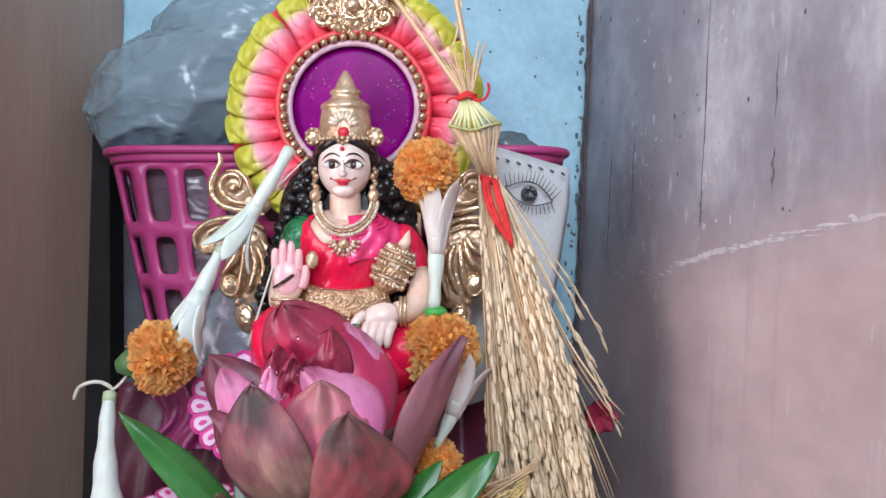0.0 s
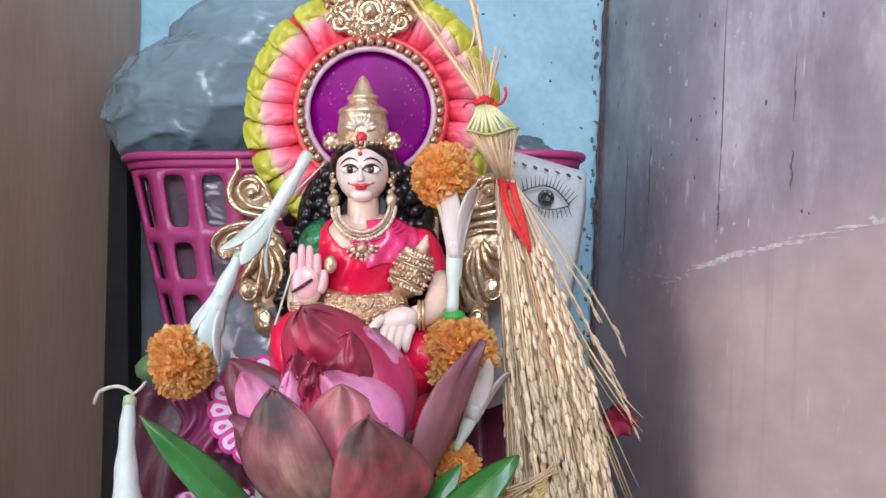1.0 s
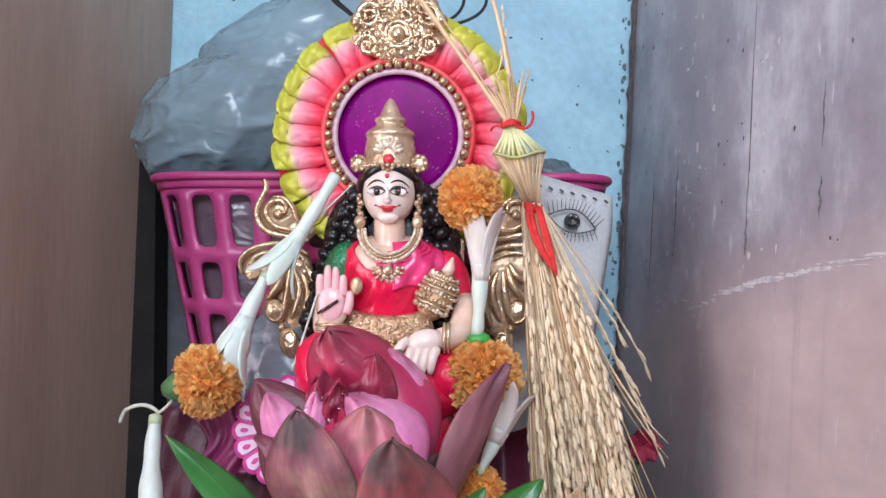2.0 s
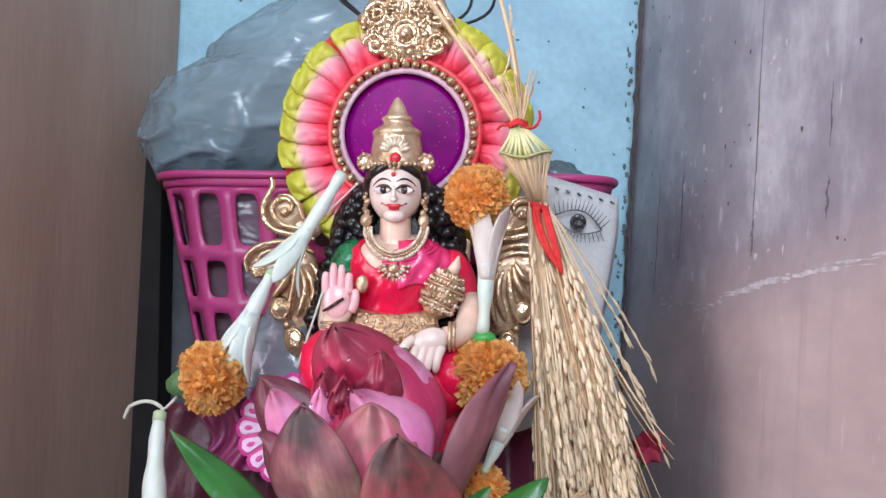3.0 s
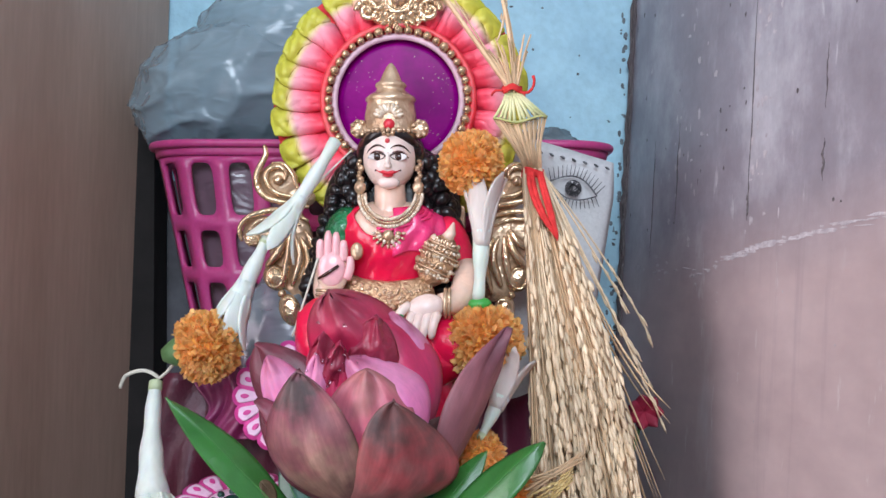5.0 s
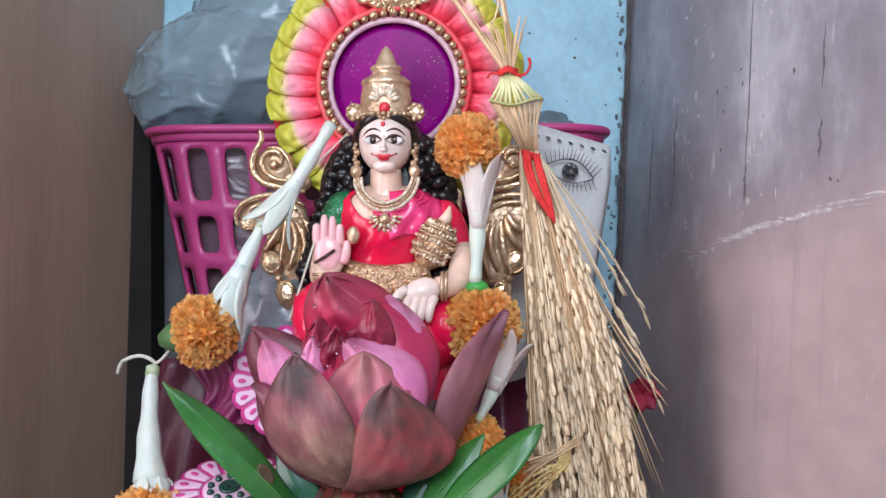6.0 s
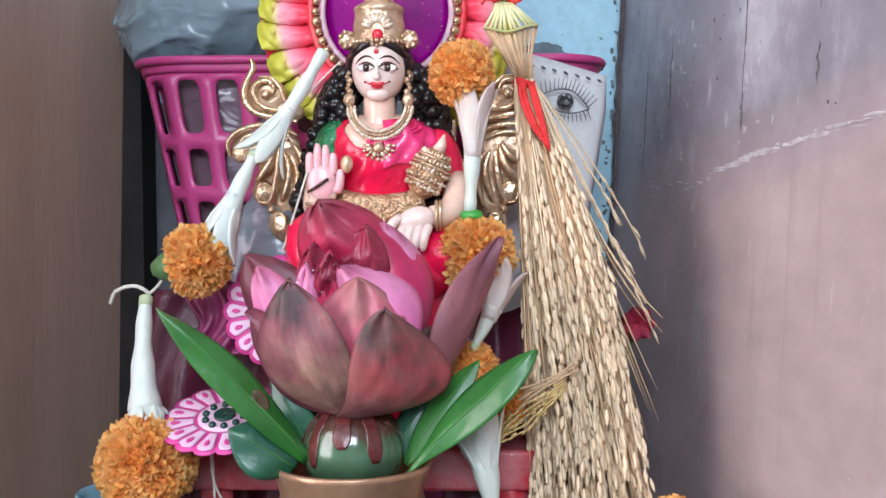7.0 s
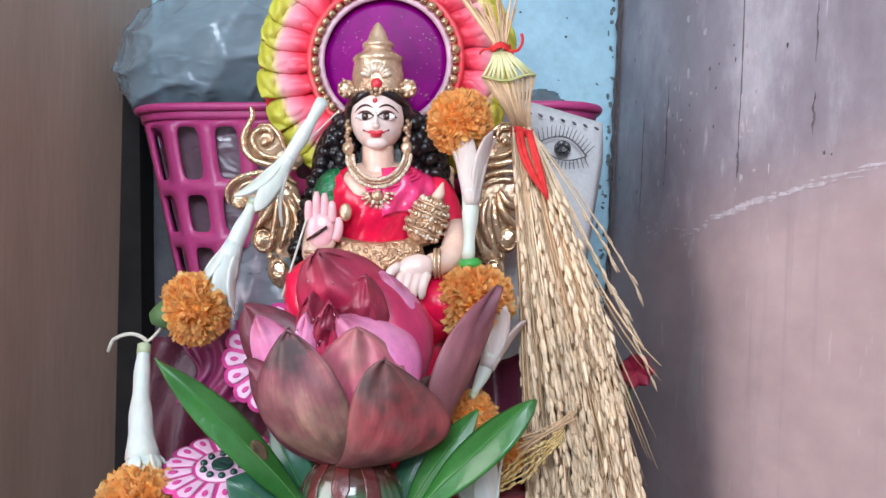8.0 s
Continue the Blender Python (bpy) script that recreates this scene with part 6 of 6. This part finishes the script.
for k in range(86):
    s = (k + rnd.random()) / 86
    depth = rnd.uniform(-1, 1)
    zend = rnd.choice([rnd.uniform(0.004, 0.06), rnd.uniform(0.01, 0.12), rnd.uniform(0.09, 0.20)])
    if s > 0.82:
        zend = rnd.uniform(0.03, 0.24)
    f = (K.z - zend) / (K.z - 0.05)
    xe = 0.028 + (0.036 + 0.088 * s - 0.028) * min(1.0, f ** 0.75) + rnd.uniform(-0.003, 0.003)
    start = K + V((s - 0.5) * 0.014, depth * 0.005 - 0.002, rnd.uniform(-0.004, 0.004))
    end = V(xe, max(0.712, 0.742 + depth * 0.014 - 0.030 * f), max(zend, 0.006))
    mid = V(start.x + (xe - start.x) * (0.62 + 0.12 * s), start.y + depth * 0.010 - 0.010, start.z + (end.z - start.z) * 0.5)
    mid += V(rnd.uniform(-0.006, 0.006), 0, 0)
    end.x += rnd.uniform(-0.006, 0.006)
    ear(bez(start, mid, end, 14), rnd.choice([rnd.uniform(0.10, 0.3), rnd.uniform(0.25, 0.6)]), 0.0068)
for xe, ze, bx in ((0.1150, 0.2430, 0.088), (0.1090, 0.2260, 0.074), (0.1215, 0.1870, 0.100), (0.1165, 0.2080, 0.086), (0.1000, 0.2600, 0.070)):
    ear(bez(K + V(0.007, -0.004, 0), (bx, 0.755, ze + 0.052), (xe, 0.765, ze), 14), 0.55, 0.0125, loose=0.0009, r=0.0012)
# fine leftover blades
for k in range(300):
    s = (k + rnd.random()) / 300
    xe = 0.034 + 0.090 * s
    b = bmesh.new()
    tube(b, bez(K + V((s - 0.5) * 0.014, -0.006, 0), (0.030 + 0.050 * s, rnd.uniform(0.736, 0.768), 0.24), (xe, rnd.uniform(0.714, 0.765), rnd.choice([rnd.uniform(0.006, 0.03), rnd.uniform(0.02, 0.2)])), 12), [0.0013] * 4 + [0.0022] * 6 + [0.0014, 0.0010, 0.0005], 6, flat=0.35)
    part("blade", b, STRAW, straw)
# plaited fan above the knot
N = V(0.0168, 0.762, 0.4155)
def fan_edge(t):
    return V(0.0040 + 0.0370 * t, 0.757 - 0.006 * math.sin(math.pi * t), 0.3945 + 0.0022 * math.sin(math.pi * t * 2 + 2) + 0.001 * t)


for k in range(11):
    t = (k + rnd.uniform(-0.2, 0.2)) / 10
    e = fan_edge(min(1, max(0, t)))
    b = bmesh.new()
    tube(b, [N + V((t - 0.5) * 0.008, -0.002, 0), N.lerp(e, 0.5) + V(0, -0.003, 0.001), e + V(0, 0, rnd.uniform(-.001, .001))], [0.0009, 0.0012, 0.0013], 6)
    part("fan_stalk", b, STRAW_P, straw, "pale green plaited stalk")
for k in range(30):
    t = k / 29
    e = fan_edge(t) + V(0, rnd.uniform(0, 0.003), rnd.uniform(-0.001, 0.001))
    b = bmesh.new()
    tube(b, [e, e.lerp(K, 0.5) + V(rnd.uniform(-.001, .001), -0.003, 0), K + V((t - 0.5) * 0.011 + rnd.uniform(-.001, .001), -0.003, 0.003)], [0.0006, 0.0008, 0.0006], 6)
    part("fan_stalk", b, STRAW, straw)
b = bmesh.new()
tube(b, [V(0.0038 + 0.0374 * t, 0.7555 - 0.006 * math.sin(math.pi * t), 0.3945 + 0.0022 * math.sin(math.pi * t * 2 + 2) + 0.001 * t) for t in (i / 12 for i in range(13))], 0.0008, 8)
part("fan_edge", b, STRAW_G, straw, "half green plaited edge")
for k in range(16):
    t = k / 15
    h = rnd.uniform(0.020, 0.042)
    b = bmesh.new()
    tube(b, bez(N + V((t - 0.5) * 0.007, rnd.uniform(-.003, .002), -0.001), N + V((t - 0.5) * 0.012, -0.003, h * 0.5), N + V((t - 0.62) * 0.034, rnd.uniform(-.004, .006), h), 8), [0.0022] * 6 + [0.0020] * 2 + [0.0015], 6, flat=0.4)
    part("stalk", b, STRAW, straw)
for pts, r in ((bez(N, (-0.010, 0.758, 0.452), (-0.0560, 0.772, 0.520), 12), 0.0034), (bez(N, (-0.004, 0.757, 0.450), (-0.0500, 0.770, 0.522), 12), 0.0012),
               (bez(N + V(.002, 0, 0), (0.016, 0.762, 0.475), (-0.0050, 0.775, 0.535), 12), 0.0030), (bez(N + V(.003, 0, 0), (0.021, 0.764, 0.455), (0.006, 0.772, 0.500), 12), 0.0013)):
    b = bmesh.new()
    tube(b, pts, r, 6, flat=0.5)
    part("stalk", b, STRAW, straw)
ear(bez((0.006, 0.766, 0.452), (0.014, 0.766, 0.468), (0.010, 0.770, 0.500), 8), 0.2, 0.006, 0.007, 0.0012, loose=0.0015)
# red threads
b = bmesh.new()
tube(b, [N + V(0.0062 * math.cos(a), -0.001 + 0.0055 * math.sin(a), 0.0012 * math.sin(a * 3) + 0.0010 * a / 6) for a in (2 * math.pi * i / 48 * 3 for i in range(49))], 0.0013, 6)
tube(b, bez(N + V(0.005, -0.004, 0), N + V(0.012, -0.006, -0.004), N + V(0.0150, -0.004, 0.004), 6) + bez(N + V(0.0152, -0.004, 0.005), N + V(0.0160, -0.004, 0.008), N + V(0.0145, -0.004, 0.011), 4), 0.0011, 6)
tube(b, bez(N + V(-0.006, -0.004, 0.000), N + V(-0.013, -0.004, 0.002), N + V(-0.0145, -0.003, -0.003), 6), 0.0009, 6)
part("red_thread", b, THREAD_R, straw, "red cotton thread tie")
b = bmesh.new()
tube(b, [K + V(0.0068 * math.cos(a), -0.002 + 0.0075 * math.sin(a), 0.0016 * math.sin(a * 2) + 0.004 * (i / 48 - 0.5)) for i, a in ((i, 2 * math.pi * i / 48 * 3) for i in range(49))], 0.0013, 6)
for ox in (-0.0035, -0.0010, 0.0035, 0.0052):
    tube(b, bez(K + V(ox, -0.011, 0), K + V(ox * 1.6 + 0.002, -0.022, -0.022), K + V(0.0165, -0.021, -0.048 + 0.6 * abs(ox)), 10), [0.0018] * 8 + [0.0015, 0.0012, 0.0007], 6)
part("red_thread", b, THREAD_R, straw, "red cotton thread tie")

# golden braided ear before the bundle
GOLDEAR = mat("golden_wheat", (0.74, 0.55, 0.24), (0.55, 0.36, 0.12), 120, 0.3, 0, 0.25, 400)
spike = thing("wheat_ear", (0.02, 0.71, 0.11), "golden braided wheat ear tucked into the straw", "wheat ear")
for off in (-0.0040, -0.0020, 0.0, 0.0020, 0.0040):
    ear([V(0.056, 0.708, 0.158) + V(0, 0, off), V(0.046, 0.702, 0.150 + off), V(0.030, 0.698, 0.1385 + off * 2.2), V(0.018, 0.698, 0.130 + off * 1.6), V(0.006, 0.700, 0.1225 + off * 0.4)], 0.05, 0.0030, 0.0050, 0.0009, 0.0005, 0.0014, "spikelet", GOLDEAR, spike)
for k in range(7):
    b = bmesh.new()
    tube(b, bez((0.062 + rnd.uniform(-.004, .004), 0.715, 0.168 + rnd.uniform(-.006, .01)), (0.04, 0.705, 0.155), (0.016 + rnd.uniform(-.01, .012), 0.712, 0.142 + rnd.uniform(-.012, .016)), 8), [0.0008] * 5 + [0.0016] * 3 + [0.0005], 6, flat=0.5)
    part("husk", b, STRAW, spike)

# a bent metal clip by the cloth
clip = thing("metal_clip", (-0.238, 0.778, 0.17), "bent bare metal clip pinned to the maroon cloth", "clip")
STEEL = mat("bare_steel", (0.62, 0.64, 0.66), None, 60, 0.3, 0.9, 0.1)
for dz in (0.0, 0.006):
    b = bmesh.new()
    tube(b, bez((-0.2310, 0.778, 0.1745 - dz), (-0.240, 0.772, 0.1760 - dz * 0.6), (-0.2450, 0.772, 0.1720 - dz * 0.2), 8), 0.0014, 6, flat=0.5)
    part("prong", b, STEEL, clip)

# small crimson flower behind the bundle
rose = thing("crimson_flower", (0.117, 0.775, 0.15), "small crimson flower caught behind the straw", "flower")
CRIM = mat("crimson_petal", (0.30, 0.016, 0.045), (0.20, 0.012, 0.035), 60, 0.5, 0, 0.2)
for k in range(7):
    a = 2 * math.pi * k / 7
    b = bmesh.new()

    def f(u, v, a=a):
        s = (v - 0.5) * 2
        o = V(math.cos(a), -0.5, math.sin(a))
        t = V(-math.sin(a), 0, math.cos(a))
        return V(0.1120, 0.774, 0.1905) + o * (0.0125 * u) + t * (s * 0.006 * math.sin(math.pi * (0.1 + 0.85 * u))) + V(0, -0.004 * (1 - s * s) * u, 0)
    sheet(b, f, 6, 6, 0.0008)
    part("petal", b, CRIM, rose)
b = bmesh.new()
tube(b, [(0.1120, 0.775, 0.190), (0.095, 0.770, 0.13), (0.08, 0.770, 0.002)], 0.0015, 6)
part("stem", b, CALYX, rose)

# dark cables behind the crest
CABLE = mat("black_cable", (0.012, 0.012, 0.014), None, 50, 0.4, 0, 0.05)
cab = thing("cable", (-0.10, 0.86, 0.5), "thin black cables looped behind the crest", "cable")
for x0, x1 in ((-0.150, 0.000), (-0.1400, -0.018)):
    b = bmesh.new()
    tube(b, bez((x0 - 0.10, 1.006, 0.80), (x0 - 0.02, 0.86, 0.545), (-0.095, 0.84, 0.508), 12) + bez((-0.085, 0.84, 0.505), (x1 - 0.002, 0.84, 0.500), (x1, 0.85, 0.53), 10) + [V(x1 + 0.03, 1.006, 0.80)], 0.0013, 6)
    part("wire", b, CABLE, cab)
